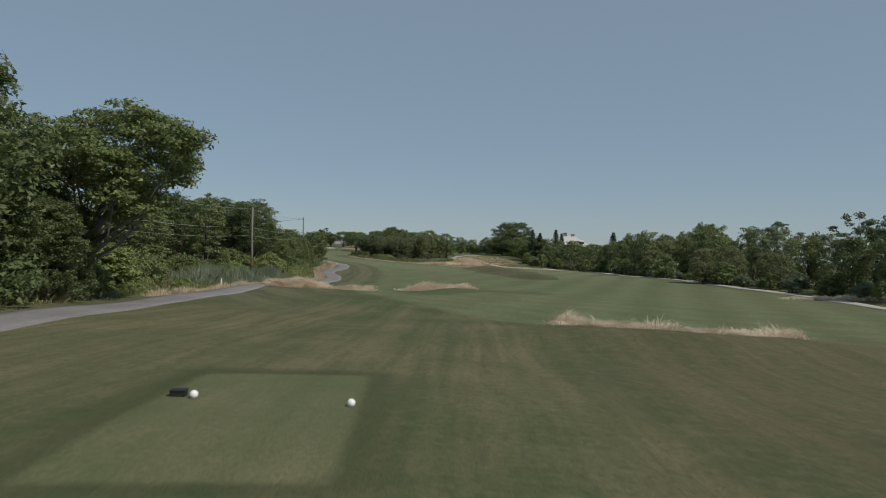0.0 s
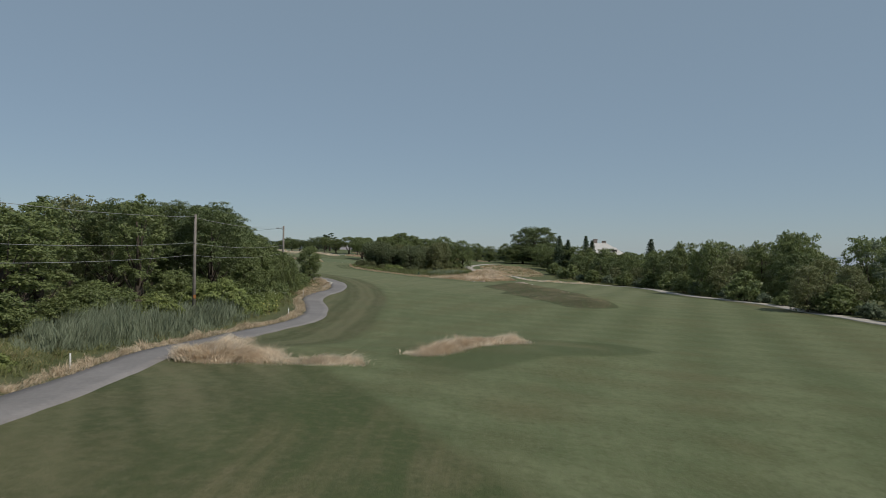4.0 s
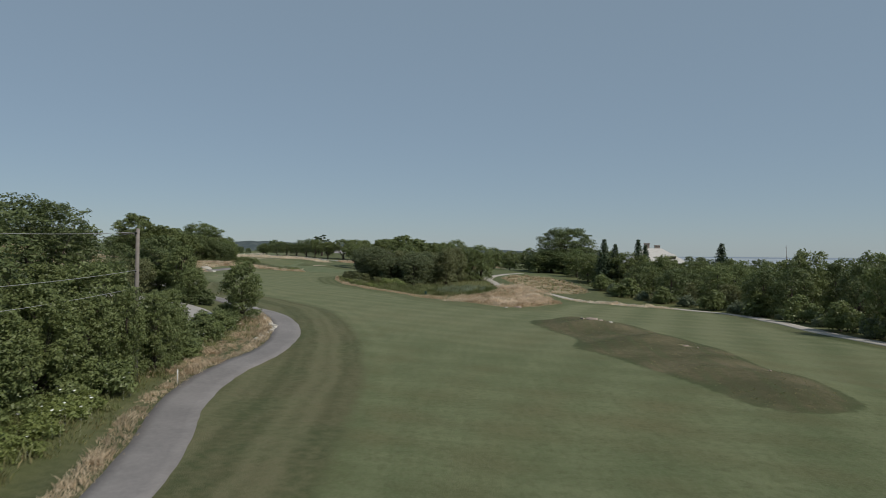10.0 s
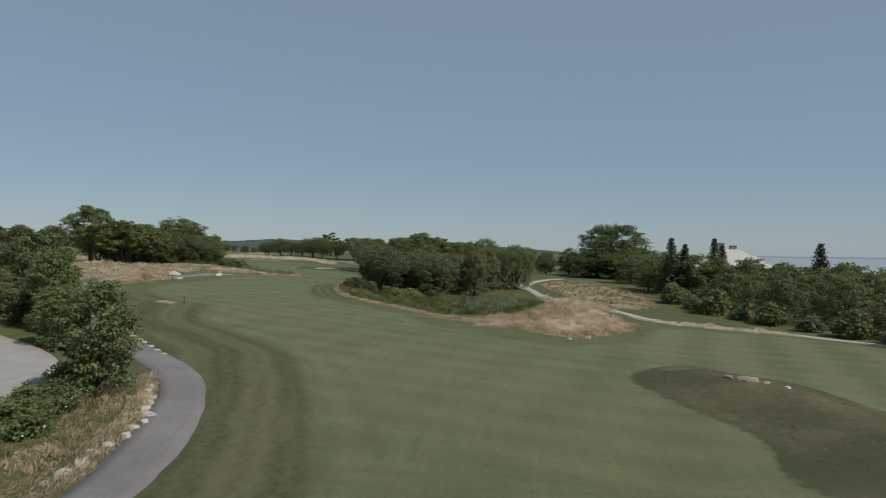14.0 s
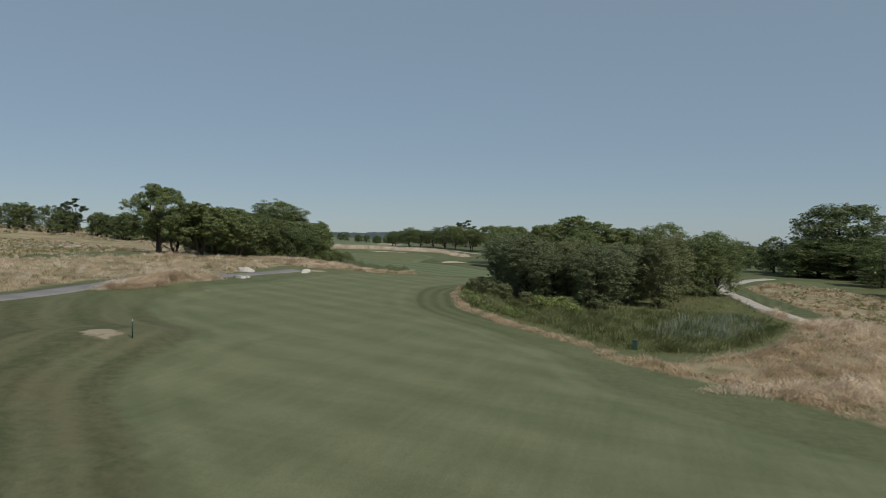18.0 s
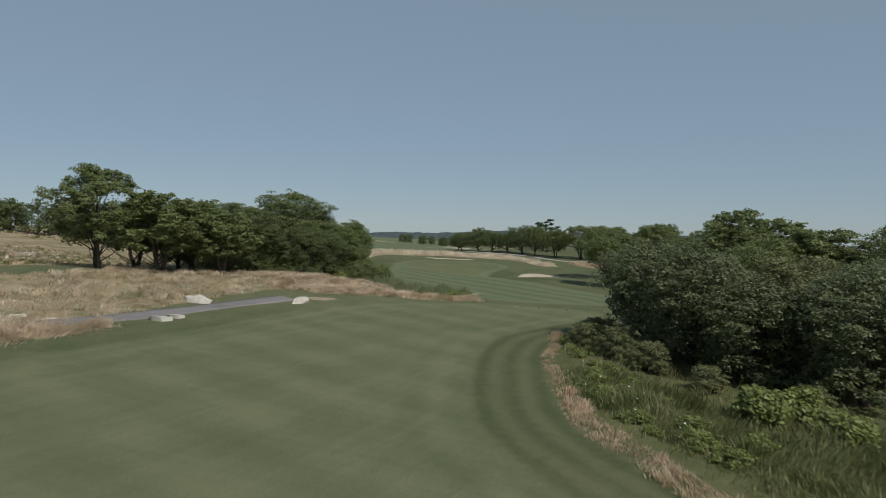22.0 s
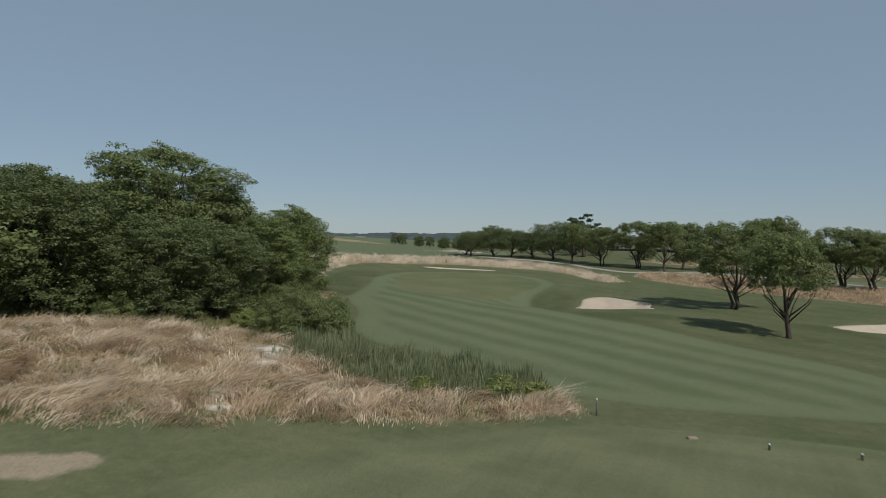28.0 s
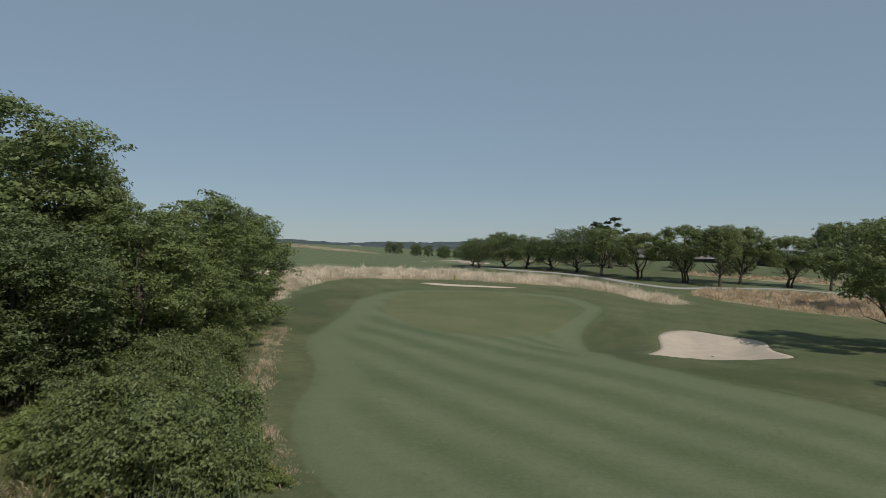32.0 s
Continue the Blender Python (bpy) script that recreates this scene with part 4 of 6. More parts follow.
def blades(name, poly, count, tall, wide, material, label, category, seed, droop=0.45, lean=(0.1, 0.05), fade=1.2, patch=0.0, avoid=(), per=9, comb=1.0):
    """Tall grass filling an outline: bent kite-shaped blades in tufts."""
    rng = np.random.default_rng(seed)
    poly = np.asarray(poly, float)
    lo, hi = poly.min(0), poly.max(0)
    c = np.zeros((0, 2))
    while len(c) < count // per + 1:
        q = rng.uniform(lo, hi, (count, 2))
        sd = inside(poly, q[:, 0], q[:, 1])
        ok = sd > rng.exponential(0.15 * fade, len(q))
        for a in avoid:
            ok &= inside(a, q[:, 0], q[:, 1]) < -0.2
        if patch:
            ok &= np.sin(q[:, 0] * 0.55 + 1.3 * np.sin(q[:, 1] * 0.31)) * np.sin(q[:, 1] * 0.47 + seed) + rng.normal(0, 0.35, len(q)) > patch - 1
        c = np.vstack([c, q[ok]])
    c = c[:count // per + 1]
    tuft = np.repeat(np.arange(len(c)), per)[:count]
    n = len(tuft)
    b = c[tuft] + rng.normal(0, 0.17 * (tall / 0.7) * (per / 9) ** 0.3, (n, 2))
    swell = 0.70 + 0.22 * np.sin(b[:, 0] * 0.55 + 2.0 * np.sin(b[:, 1] * 0.4)) + 0.34 * np.sin(b[:, 0] * 2.1 + 1.1 * np.sin(b[:, 1] * 1.3 + seed)) * np.sin(b[:, 1] * 1.9 + seed)
    hs = tall * swell * rng.uniform(0.7, 1.2, len(c))[tuft] * rng.uniform(0.45, 1.25, n)
    hs *= np.clip(inside(poly, b[:, 0], b[:, 1]) / (0.6 * fade), 0.5, 1)
    ang = 2.0 * np.sin(b[:, 0] * 0.9 + seed) + 1.8 * np.sin(b[:, 1] * 0.8 + 1.7 * seed) + rng.normal(0, comb, len(c))[tuft] + rng.normal(0, 0.45 * comb, n)
    way = np.stack([np.cos(ang), np.sin(ang)], -1)
    bend = way * (droop * hs * rng.uniform(0.2, 1.6, n))[:, None] + np.array(lean) * hs[:, None]
    z = level(b[:, 0], b[:, 1]) - 0.03
    side = rng.normal(0, 1, (n, 2))
    side = side / (np.linalg.norm(side, axis=1)[:, None] + 1e-6) * (wide * rng.uniform(0.5, 1.4, n))[:, None]
    m = b + bend * 0.25
    drop = 1 / np.sqrt(1 + (droop * 0.6) ** 2)
    v = np.stack([np.column_stack([b, z]), np.column_stack([m + side, z + hs * 0.55]), np.column_stack([b + bend, z + hs * drop]), np.column_stack([m - side, z + hs * 0.55])], 1).reshape(-1, 3)
    i = np.arange(n)[:, None] * 4
    ob = link(name, mesh(name, v, np.vstack([i + [0, 1, 3], i + [1, 2, 3]])), material)
    return tagged(ob, label, category, "", "stuff")


def scatter(poly, count, seed, gap):
    """Even random spots inside an outline."""
    rng = np.random.default_rng(seed)
    poly = np.asarray(poly, float)
    lo, hi = poly.min(0), poly.max(0)
    out = []
    for _ in range(count * 60):
        q = rng.uniform(lo, hi)
        if inside(poly, q[:1], q[1:])[0] > 0 and all((q[0] - o[0]) ** 2 + (q[1] - o[1]) ** 2 > gap * gap for o in out):
            out.append((float(q[0]), float(q[1])))
            if len(out) == count:
                break
    return out


def spots(points, seed, lo=0.85, hi=1.15, tall=1.0):
    rng = np.random.default_rng(seed)
    return [(x, y, s := float(rng.uniform(lo, hi)), s * tall * float(rng.uniform(0.88, 1.12)), float(rng.uniform(0, 360))) for x, y in points]


# leaning maple over the path at the start
stand(tree("maple_tree", 3, 9.6, 5.0, 0.28, 0.20, 26000, LEAF_MAPLE, BARK_GREY, "large leafy maple leaning over the asphalt path", lean=(0.55, 0.15), limbs=20, lobe=0.28), [(-20.4, 35, 1.1, 1.04, 0)])
# Dark leaves and the small added copies stand for shade under the maple.
stand(tree("maple_tree", 4, 10.2, 5.0, 0.06, 0.26, 13000, LEAF_DARK, BARK, "dense tree at the edge of the path, leaves darkened for shade", limbs=20, lobe=0.30), [(-20.6, 25.5, 1, 1.06, 0), (-26.5, 35, 1.0, 0.95, 120), (-27, 23, 1.1, 1.0, 10), (-23.4, 32.5, 0.62, 0.52, 60), (-24, 38.5, 0.75, 0.58, 160), (-21.6, 29.2, 0.5, 0.46, 220), (-19.3, 31.6, 0.40, 0.46, 20), (-19.6, 28.2, 0.42, 0.5, 300), (-19.7, 34.4, 0.30, 0.46, 130)])

# wood on the west side of the first fairway
stand(tree("lime_tree", 5, 10.8, 4.8, 0.06, 0.25, 13000, LEAF_DARK, BARK, "tall dense dark-green tree behind the utility pole", limbs=22, lobe=0.30),
      [(-31.4, 102, 1.0, 0.99, 0), (-37, 106, 1.0, 1.01, 80), (-37.8, 119.5, 1.05, 0.96, 200), (-44, 114, 1, 1.0, 10), (-40, 97, 0.9, 0.97, 300), (-35.4, 109, 0.62, 0.9, 140)])
stand(tree("poplar_tree", 6, 10.8, 2.8, 0.05, 0.27, 5000, LEAF_OAK, BARK, "slim tree with a spiky upright crown", limbs=16, lobe=0.34), [(-34, 90.5, 1, 1, 0), (-29.5, 60, 0.9, 0.72, 50), (-38, 82, 1.1, 0.9, 70), (-33.5, 71, 1.1, 0.75, 150), (-36, 77, 1.1, 0.8, 40)])
stand(tree("oak_tree", 7, 10.8, 4.6, 0.06, 0.34, 5000, LEAF_OLIVE, BARK, "round tree with brownish summer leaves", limbs=16, lobe=0.32), [(-43.5, 99, 1, 1, 0), (-47, 88, 1, 0.9, 90), (-52, 110, 1.1, 1, 10), (-46, 76, 1.1, 0.85, 200), (-40, 66, 1.0, 0.75, 20), (-37, 54, 1, 0.7, 30), (-36, 45, 1.1, 0.8, 130), (-42, 86, 0.9, 0.8, 10)])
bush_a = bush("shrub", 11, 3.0, 2.6, 0.22, 5000, LEAF_BRIGHT, "rounded bright-green sumac shrub beside the path")
stand(bush_a, [(-24.3, 86.5, 1.15, 1.15, 0), (-27, 79, 0.9, 0.7, 60), (-25, 48, 1.0, 1.0, 140), (-23, 40, 0.8, 0.8, 20), (-28, 90, 0.9, 0.8, 99), (-24.5, 34, 0.8, 0.8, 140)])
bush_b = bush("shrub", 12, 3.2, 2.8, 0.22, 4500, LEAF_OAK, "dense green shrub at the wood's edge")
stand(bush_b, [(-26, 53, 1.1, 1.15, 0), (-31, 66, 1.0, 0.9, 200), (-32, 96, 1.2, 1.1, 80), (-28, 100, 1.0, 0.9, 10), (-26.2, 106, 0.9, 0.8, 45), (-28, 115, 0.9, 0.7, 30), (-31.5, 121, 0.8, 0.5, 310), (-30, 58, 1, 0.8, 110), (-34, 84, 1.1, 0.9, 20), (-31.5, 76, 0.9, 0.8, 220), (-30, 48, 1.2, 1.1, 33), (-29, 42, 1.1, 1.1, 80)])
bend = tree("hedge_tree", 13, 5.6, 2.4, 0.02, 0.2, 8500, LEAF_OAK, BARK, "small dense tree beside the bend of the path", limbs=20, lobe=0.38)
stand(bend, [(-28.9, 137, 0.82, 1.0, 0), (-28.3, 111, 1.2, 1.15, 90), (-27, 103.5, 1.0, 1.05, 200), (-31.5, 112, 1.2, 1.1, 240), (-41.5, 152.5, 1.0, 1.1, 30), (-38, 147.5, 0.8, 0.7, 80), (-44.5, 156, 1.0, 0.9, 120), (-26.6, 100.5, 0.85, 0.85, 10), (-27.6, 118, 0.9, 0.8, 60), (-26.4, 107, 0.8, 0.9, 150), (-25.6, 109.2, 0.55, 0.95, 40), (-25.7, 112.6, 0.6, 0.85, 280), (-25.9, 115, 0.5, 0.7, 130)])
low = bush("shrub", 14, 1.5, 1.7, 0.19, 2000, LEAF_DARK, "low tangled dark-green shrub beside the path")
off_road = lambda pts, gap: [(x, y) for x, y in pts if np.hypot(LOOP_ROAD[:, 0] - x, LOOP_ROAD[:, 1] - y).min() > gap]
stand(low, spots(off_road([(x - 1.7, y) for x, y in [(-26.5, 125.5), (-27, 130.5), (-29.3, 133), (-31.5, 134), (-25.6, 113), (-31.5, 140.5), (-35, 147), (-38, 150.5), (-30, 126), (-33, 131), (-27.5, 127.5), (-29, 130), (-31, 137.5), (-26, 121), (-29.3, 119.5), (-28.7, 122.4), (-28, 124.6), (-26.6, 117.4), (-31, 123), (-30.5, 129), (-27.4, 134), (-28.3, 132), (-27.9, 129), (-28.6, 136.5)]], 3.0), 5, 0.7, 1.1))
stand(bush("shrub", 16, 2.1, 1.9, 0.17, 3800, LEAF_OAK, "dense leafy shrub between the road and the path", 16), spots([(-27.6, 114.5), (-28.6, 117.6), (-27.4, 120.2), (-28.8, 122.8), (-27.8, 125.4), (-28.9, 127.6), (-28.4, 130.2), (-29.6, 119.8), (-28.4, 111.6), (-29.3, 132.4), (-26.6, 117.2), (-29.8, 125.2)], 81, 0.8, 1.15))
herb = bush("weed_clump", 15, 1.2, 1.6, 0.19, 1200, LEAF_BRIGHT, "knee-high clump of lush green weeds")
stand(herb, spots(scatter([(-21.8, 84), (-21.6, 92), (-23.2, 100), (-25, 107), (-27.5, 104), (-27.5, 88), (-26, 82)], 26, 3, 1.3), 21, 0.7, 1.1) + spots(scatter([(-21, 34), (-21.5, 56), (-25, 56), (-26, 36)], 12, 4, 1.8), 22, 0.6, 1.0))

# woods
west = tree("wood_tree", 21, 8.0, 4.0, 0.04, 0.36, 3400, LEAF_OAK, BARK, "broad leafy tree in the wood", limbs=10, lobe=0.36)
west2 = tree("wood_tree", 22, 7.8, 3.7, 0.04, 0.36, 3400, LEAF_DARK, BARK, "dark leafy tree in the wood", limbs=14, lobe=0.34)
west3 = tree("wood_tree", 23, 7.4, 3.8, 0.03, 0.35, 3400, LEAF_OLIVE, BARK, "olive-leaved scrub tree in the wood", limbs=14, lobe=0.36)
left_wood = scatter([(-42, 112), (-48, 134), (-60, 150), (-75, 166), (-112, 188), (-122, 165), (-80, 112), (-56, 96)], 32, 6, 6.0)
right_wood = scatter([(38.5, 112), (38, 150), (37.2, 178), (33, 196), (25, 212), (24, 232), (26, 246), (60, 244), (64, 180), (56, 110), (56, 72), (48, 72), (46, 95)], 76, 7, 4.6)
near_wood, house_wood = [q for q in right_wood if q[1] < 192], [q for q in right_wood if q[1] >= 192]
stand(west, spots(left_wood[0::3], 1) + spots(near_wood[0::3], 2, 0.8, 1.05, 1.18) + spots(house_wood[0::3], 50, 0.8, 1.0, 0.9))
stand(west2, spots([(-46.5, 157.5), (-52, 166), (-58.5, 171), (-68, 173), (-50, 158)], 41, 0.6, 0.85) + spots(left_wood[1::3], 3) + spots(near_wood[1::3], 4, 0.8, 1.05, 1.18) + spots(house_wood[1::3], 51, 0.8, 1.0, 0.9))
stand(west3, spots([(-49.5, 161.5), (-55, 165), (-62, 168), (-54, 160), (-47, 153.5)], 42, 0.55, 0.8) + spots(left_wood[2::3], 5, 0.7, 0.95) + spots(near_wood[2::3], 6, 0.75, 1.0, 1.15) + spots(house_wood[2::3], 52, 0.8, 1.0, 0.9) + spots([(48, 142), (51, 150), (47, 156), (52, 164), (50, 134), (55, 156)], 43, 1.1, 1.25, 1.12) + spots([(44, 155), (47, 163), (52, 170), (57, 178), (62, 188), (49, 176), (58, 192)], 44, 1.1, 1.25, 1.3))
edge_x = [(47.2, 84), (46.6, 90), (45.3, 97), (44.2, 103), (43, 109), (41.8, 114), (40.9, 119), (40, 124), (39.2, 129), (38.2, 134), (37.5, 139), (37, 145), (36.5, 151), (36.3, 157), (36.4, 163), (36.6, 169), (36.8, 175), (36.2, 181), (34.6, 187), (32.6, 192), (29.8, 197), (27, 203), (24.5, 208), (22.8, 214), (21.5, 221), (20.8, 229), (22, 238), (23, 246)]
stand(bush("shrub", 24, 2.6, 2.6, 0.32, 2000, LEAF_GREY, "grey-green willow shrub beside the gravel path"), spots(edge_x[0::2], 8, 0.6, 1.3))
stand(bush("shrub", 30, 2.9, 2.5, 0.32, 2000, LEAF_OAK, "leafy green shrub at the foot of the wood"), spots(edge_x[1::2], 18, 0.7, 1.5))
stand(tree("dead_top_tree", 25, 9.5, 4.0, 0.2, 0.28, 2600, LEAF_GREY, BARK_GREY, "thin-crowned tree with bare grey top branches", limbs=14, lobe=0.22, gaps=0.3), spots([(53, 92), (57, 104), (51, 80), (60, 88), (56, 66), (52, 118)], 9))
stand(bare_tree("dead_tree", 26, 11, 1.7, "dead grey conifer with bare branches"), [(68, 247, 1, 1, 0)])
sp = spruce("spruce_tree", 27, 11, 2.7, "dark-green spruce above the wood")
stand(sp, [(23.3, 243, 1.0, 1.04, 0), (26.0, 243.4, 0.9, 0.90, 50), (51.3, 243.5, 1.2, 1.0, 100), (31.4, 243, 0.9, 1.02, 10), (33.8, 246, 0.85, 0.90, 10)])
stand(tree("great_oak", 28, 14.0, 7.8, 0.02, 0.42, 16000, LEAF_DARK, BARK, "great dark-green oak behind the fescue", limbs=26, lobe=0.30), [(19.7, 291, 1.2, 1, 0), (24.5, 286, 0.8, 0.58, 90), (15, 286, 0.75, 0.52, 200), (20, 283, 0.7, 0.45, 30)])
stand(tree("wood_tree", 29, 9.0, 4.6, 0.03, 0.40, 3600, LEAF_OAK, BARK, "broad leafy tree below the house", limbs=16, lobe=0.34), spots([(20, 266), (26, 258), (50, 236), (58, 232), (66, 228), (47, 226), (56, 218), (64, 208), (30, 276), (72, 220), (60, 246), (76, 240), (29, 243), (14, 300), (27, 300), (11, 284), (27, 281), (9, 296), (31, 285), (24, 272), (3, 300), (-2, 306)], 10, 0.7, 0.92) + [(28, 242.0, 0.95, 1.08, 0), (32.2, 242.0, 0.8, 1.02, 70), (25.0, 246, 0.9, 1.1, 40), (20.5, 250, 0.8, 0.95, 10), (39.4, 243, 0.8, 0.88, 50), (35.6, 240.5, 0.75, 0.86, 190), (43.4, 244, 0.8, 0.86, 300)] + spots([(70, 200), (78, 212), (84, 224), (66, 190), (88, 240), (74, 232), (82, 200), (92, 226), (72, 182), (64, 172)], 45, 1.0, 1.15))

# thicket on the island between the two holes
for seed, mat, h, w, n, pts in ((31, LEAF_WILLOW, 8.0, 3.8, 14000, [(-32.4, 230), (-29.2, 225.4), (-25.6, 221.6), (-20.6, 219.6), (-19, 227), (-28, 232)]), (32, LEAF_OLIVE, 8.0, 3.6, 12000, [(-24, 224), (-17, 232), (-12.5, 236), (-21, 238), (-14, 226)]),
                                (33, LEAF_OAK, 9.2, 3.8, 9500, [(-6.5, 242.5), (-9, 241), (-15, 245), (-24, 246), (-25.5, 242), (-12.5, 250), (-21, 254), (-25, 257), (-25.5, 250)])):
    stand(tree("thicket_tree", seed, h, w, 0.02, 0.22, n, mat, BARK, "dense scrubby tree in the island thicket", limbs=20, lobe=0.34), spots(pts, seed, 0.85, 1.08))
stand(tree("tall_thicket_tree", 34, 11, 3.4, 0.3, 0.3, 7000, LEAF_OAK, BARK, "taller light-green tree rising from the thicket"), [(-26.5, 251.5, 1, 0.96, 0), (-23, 251, 1.1, 0.93, 90), (-19, 249, 1.1, 0.85, 30)])
stand(bush("weed_clump", 37, 0.9, 1.4, 0.17, 1300, LEAF_BRIGHT, "waist-high clump of olive-green weeds", 12), spots(scatter([(-35, 217), (-33, 211.5), (-28.5, 206.5), (-25, 205), (-25, 207.5), (-29, 212), (-33, 220)], 14, 71, 1.5) + [(-36.8, 225), (-35.8, 222.6), (-34.4, 220.6), (-35.2, 224.2), (-33.2, 218.8), (-37.4, 227.4), (-36.2, 227.8)], 72, 0.5, 1.0))
stand(bush("shrub", 35, 2.2, 1.9, 0.13, 8000, LEAF_OLIVE, "dull olive shrub at the thicket's edge"), spots([(-31.4, 221.0), (-28, 217.5), (-23.4, 215.6), (-36, 226.5), (-36.0, 230), (-33.6, 224)], 11))
stand(bush("sumac", 36, 1.9, 1.9, 0.28, 1800, LEAF_BRIGHT, "large-leaved bright sumac at the thicket's edge"), spots([(-25.6, 212.6), (-22.6, 211.2), (-24.2, 214.0)], 12))

# oaks and thicket west of the second fairway
stand(tree("oak_tree", 41, 10.6, 5.4, 0.09, 0.26, 17000, LEAF_OAK, BARK, "spreading oak with layered branches in the dry grass", stems=2, limbs=20, lobe=0.26, gaps=0.06), [(-87, 231.5, 1, 1, 0)])
stand(tree("oak_tree", 42, 8.5, 4.2, 0.085, 0.31, 8000, LEAF_OAK, BARK, "smaller oak beside the spreading oak", stems=2, limbs=16, lobe=0.30), [(-82.6, 235.5, 1.2, 1, 0), (-84.5, 241.5, 1.15, 0.98, 100), (-91, 240, 1.0, 0.95, 30), (-79.6, 241.5, 0.8, 0.85, 210)])
stand(tree("thicket_tree", 43, 11.8, 5.2, 0.04, 0.20, 28000, LEAF_OAK, BARK, "tall leafy tree in the thicket beside the green", limbs=24, lobe=0.28), [(-81.8, 257.8, 1.16, 0.95, 0), (-85.6, 263, 0.95, 0.88, 140), (-94, 264, 1, 0.8, 10), (-80.6, 262.5, 0.6, 0.74, 60)])
stand(tree("thicket_tree", 44, 8.0, 3.8, 0.02, 0.155, 27000, LEAF_DARK, BARK, "dense green-leaved scrub tree in the thicket", limbs=20, lobe=0.34), [(-81.5, 249.0, 1.05, 1.0, 0), (-76.2, 252.0, 0.82, 0.78, 10), (-87, 252, 1, 1.12, 80), (-91, 247, 0.9, 1.12, 200), (-75.5, 256, 0.8, 0.75, 30), (-94, 255, 1, 1.1, 99)])
stand(tree("thicket_tree", 45, 8.8, 3.6, 0.02, 0.17, 22000, LEAF_MAPLE, BARK, "dense green tree at the thicket's corner", limbs=20, lobe=0.34), [(-79.2, 268.5, 1.0, 0.86, 0), (-83, 276.5, 1.0, 0.94, 80), (-76.4, 262, 0.9, 0.88, 200), (-77.4, 267, 0.6, 0.62, 90), (-89.5, 282, 0.85, 0.75, 30), (-92, 272, 1, 0.9, 60)])
stand(bush("shrub", 46, 2.3, 2.2, 0.095, 22000, LEAF_OAK, "rounded green shrub beside the reeds", 22), [(-65.9, 252.3, 0.98, 1.12, 0), (-68.0, 252.9, 0.95, 1.1, 70), (-66.4, 254.6, 0.9, 1.05, 120), (-68.6, 256.0, 0.8, 0.9, 30), (-77, 250.5, 1, 0.8, 100), (-73, 259.5, 0.9, 1.0, 10), (-74.5, 263.8, 0.8, 0.9, 50), (-71, 258.6, 0.8, 1.1, 220)])
stand(bush("weed_clump", 48, 1.0, 1.2, 0.14, 3000, LEAF_BRIGHT, "bushy green willowherb at the end of the cattails", 14), [(-54.0, 247.6, 1.0, 1.0, 0), (-52.8, 248.2, 0.8, 0.85, 100), (-56.8, 246.2, 0.8, 0.7, 30)])
stand(bush("shrub", 47, 1.4, 1.3, 0.10, 7000, LEAF_BRIGHT, "low bright-green shrub before the thicket", 14), [(-71.2, 253.4, 0.8, 0.7, 0), (-72.6, 255.4, 1.0, 1.0, 90), (-65.0, 254.6, 0.7, 0.7, 40)])

# park trees round the green
park = tree("apple_tree", 51, 8.0, 5.7, 0.28, 0.19, 19000, LEAF_OAK, BARK, "broad-crowned tree with several crooked stems", stems=3, limbs=22, lobe=0.23, gaps=0.05)
stand(park, [(-45.5, 289.0, 0.92, 0.97, 0), (-60.4, 343.8, 1.0, 1.02, 50), (-66.6, 344.5, 0.95, 0.86, 100), (-46.7, 348, 1.0, 0.92, 200), (-31.8, 328.5, 1.1, 1.05, 300), (-29.1, 324, 1.0, 0.98, 20), (-16, 312, 0.9, 0.9, 80), (-36, 336, 0.8, 0.85, 150)])
stand(tree("apple_tree", 52, 6.0, 3.9, 0.32, 0.17, 12000, LEAF_OAK, BARK, "small broad tree with a crooked leaning trunk", lean=(0.2, 0.1), limbs=17, lobe=0.27), [(-42.2, 272.4, 0.82, 1.15, 200), (-41.5, 316.8, 1.4, 1.3, 10), (-20, 300, 1.0, 1.0, 130), (-55.7, 340.2, 1.2, 1.18, 70), (-72.4, 347.6, 1.25, 1.06, 60), (-53.2, 346, 1.2, 1.15, 10), (-41.7, 349, 1.2, 1.35, 30), (-22, 332, 1.2, 1.2, 0)])
stand(tree("dense_tree", 55, 7.4, 5.2, 0.08, 0.24, 7000, LEAF_DARK, BARK, "low dark spreading tree beyond the green", limbs=16, lobe=0.32), [(-77.1, 352, 0.95, 0.98, 0), (-89.7, 354, 0.9, 0.80, 90), (-92.8, 350, 0.7, 0.68, 150), (-85.6, 354, 0.85, 0.78, 210), (-82.2, 356, 0.8, 0.72, 40), (-95.6, 355, 0.8, 0.6, 300)])
far = tree("far_tree", 53, 7.0, 4.0, 0.03, 0.48, 1700, LEAF_DARK, BARK, "distant broad tree in a belt of woodland", limbs=12, lobe=0.36)
rng_far = np.random.default_rng(9)
belt = [(float(x), float(y)) for x, y in zip(np.linspace(-98, -56, 15) + rng_far.normal(0, 2, 15), np.linspace(382, 372, 15) + rng_far.normal(0, 4, 15))]
belt += [(float(-56 + 8 * k + rng_far.normal(0, 2)), float(384 - 2 * k + rng_far.normal(0, 9))) for k in range(20)]
belt += [(float(-60 + 10 * k + rng_far.normal(0, 3)), float(505 + rng_far.normal(0, 20))) for k in range(22)]
belt += [(float(x + rng_far.normal(0, 2.5)), float(y + rng_far.normal(0, 4))) for x, y in zip(np.linspace(-196, -112, 46), np.interp(np.linspace(-196, -112, 46), (-196, -165, -126, -100), (226, 271, 307, 322)))]
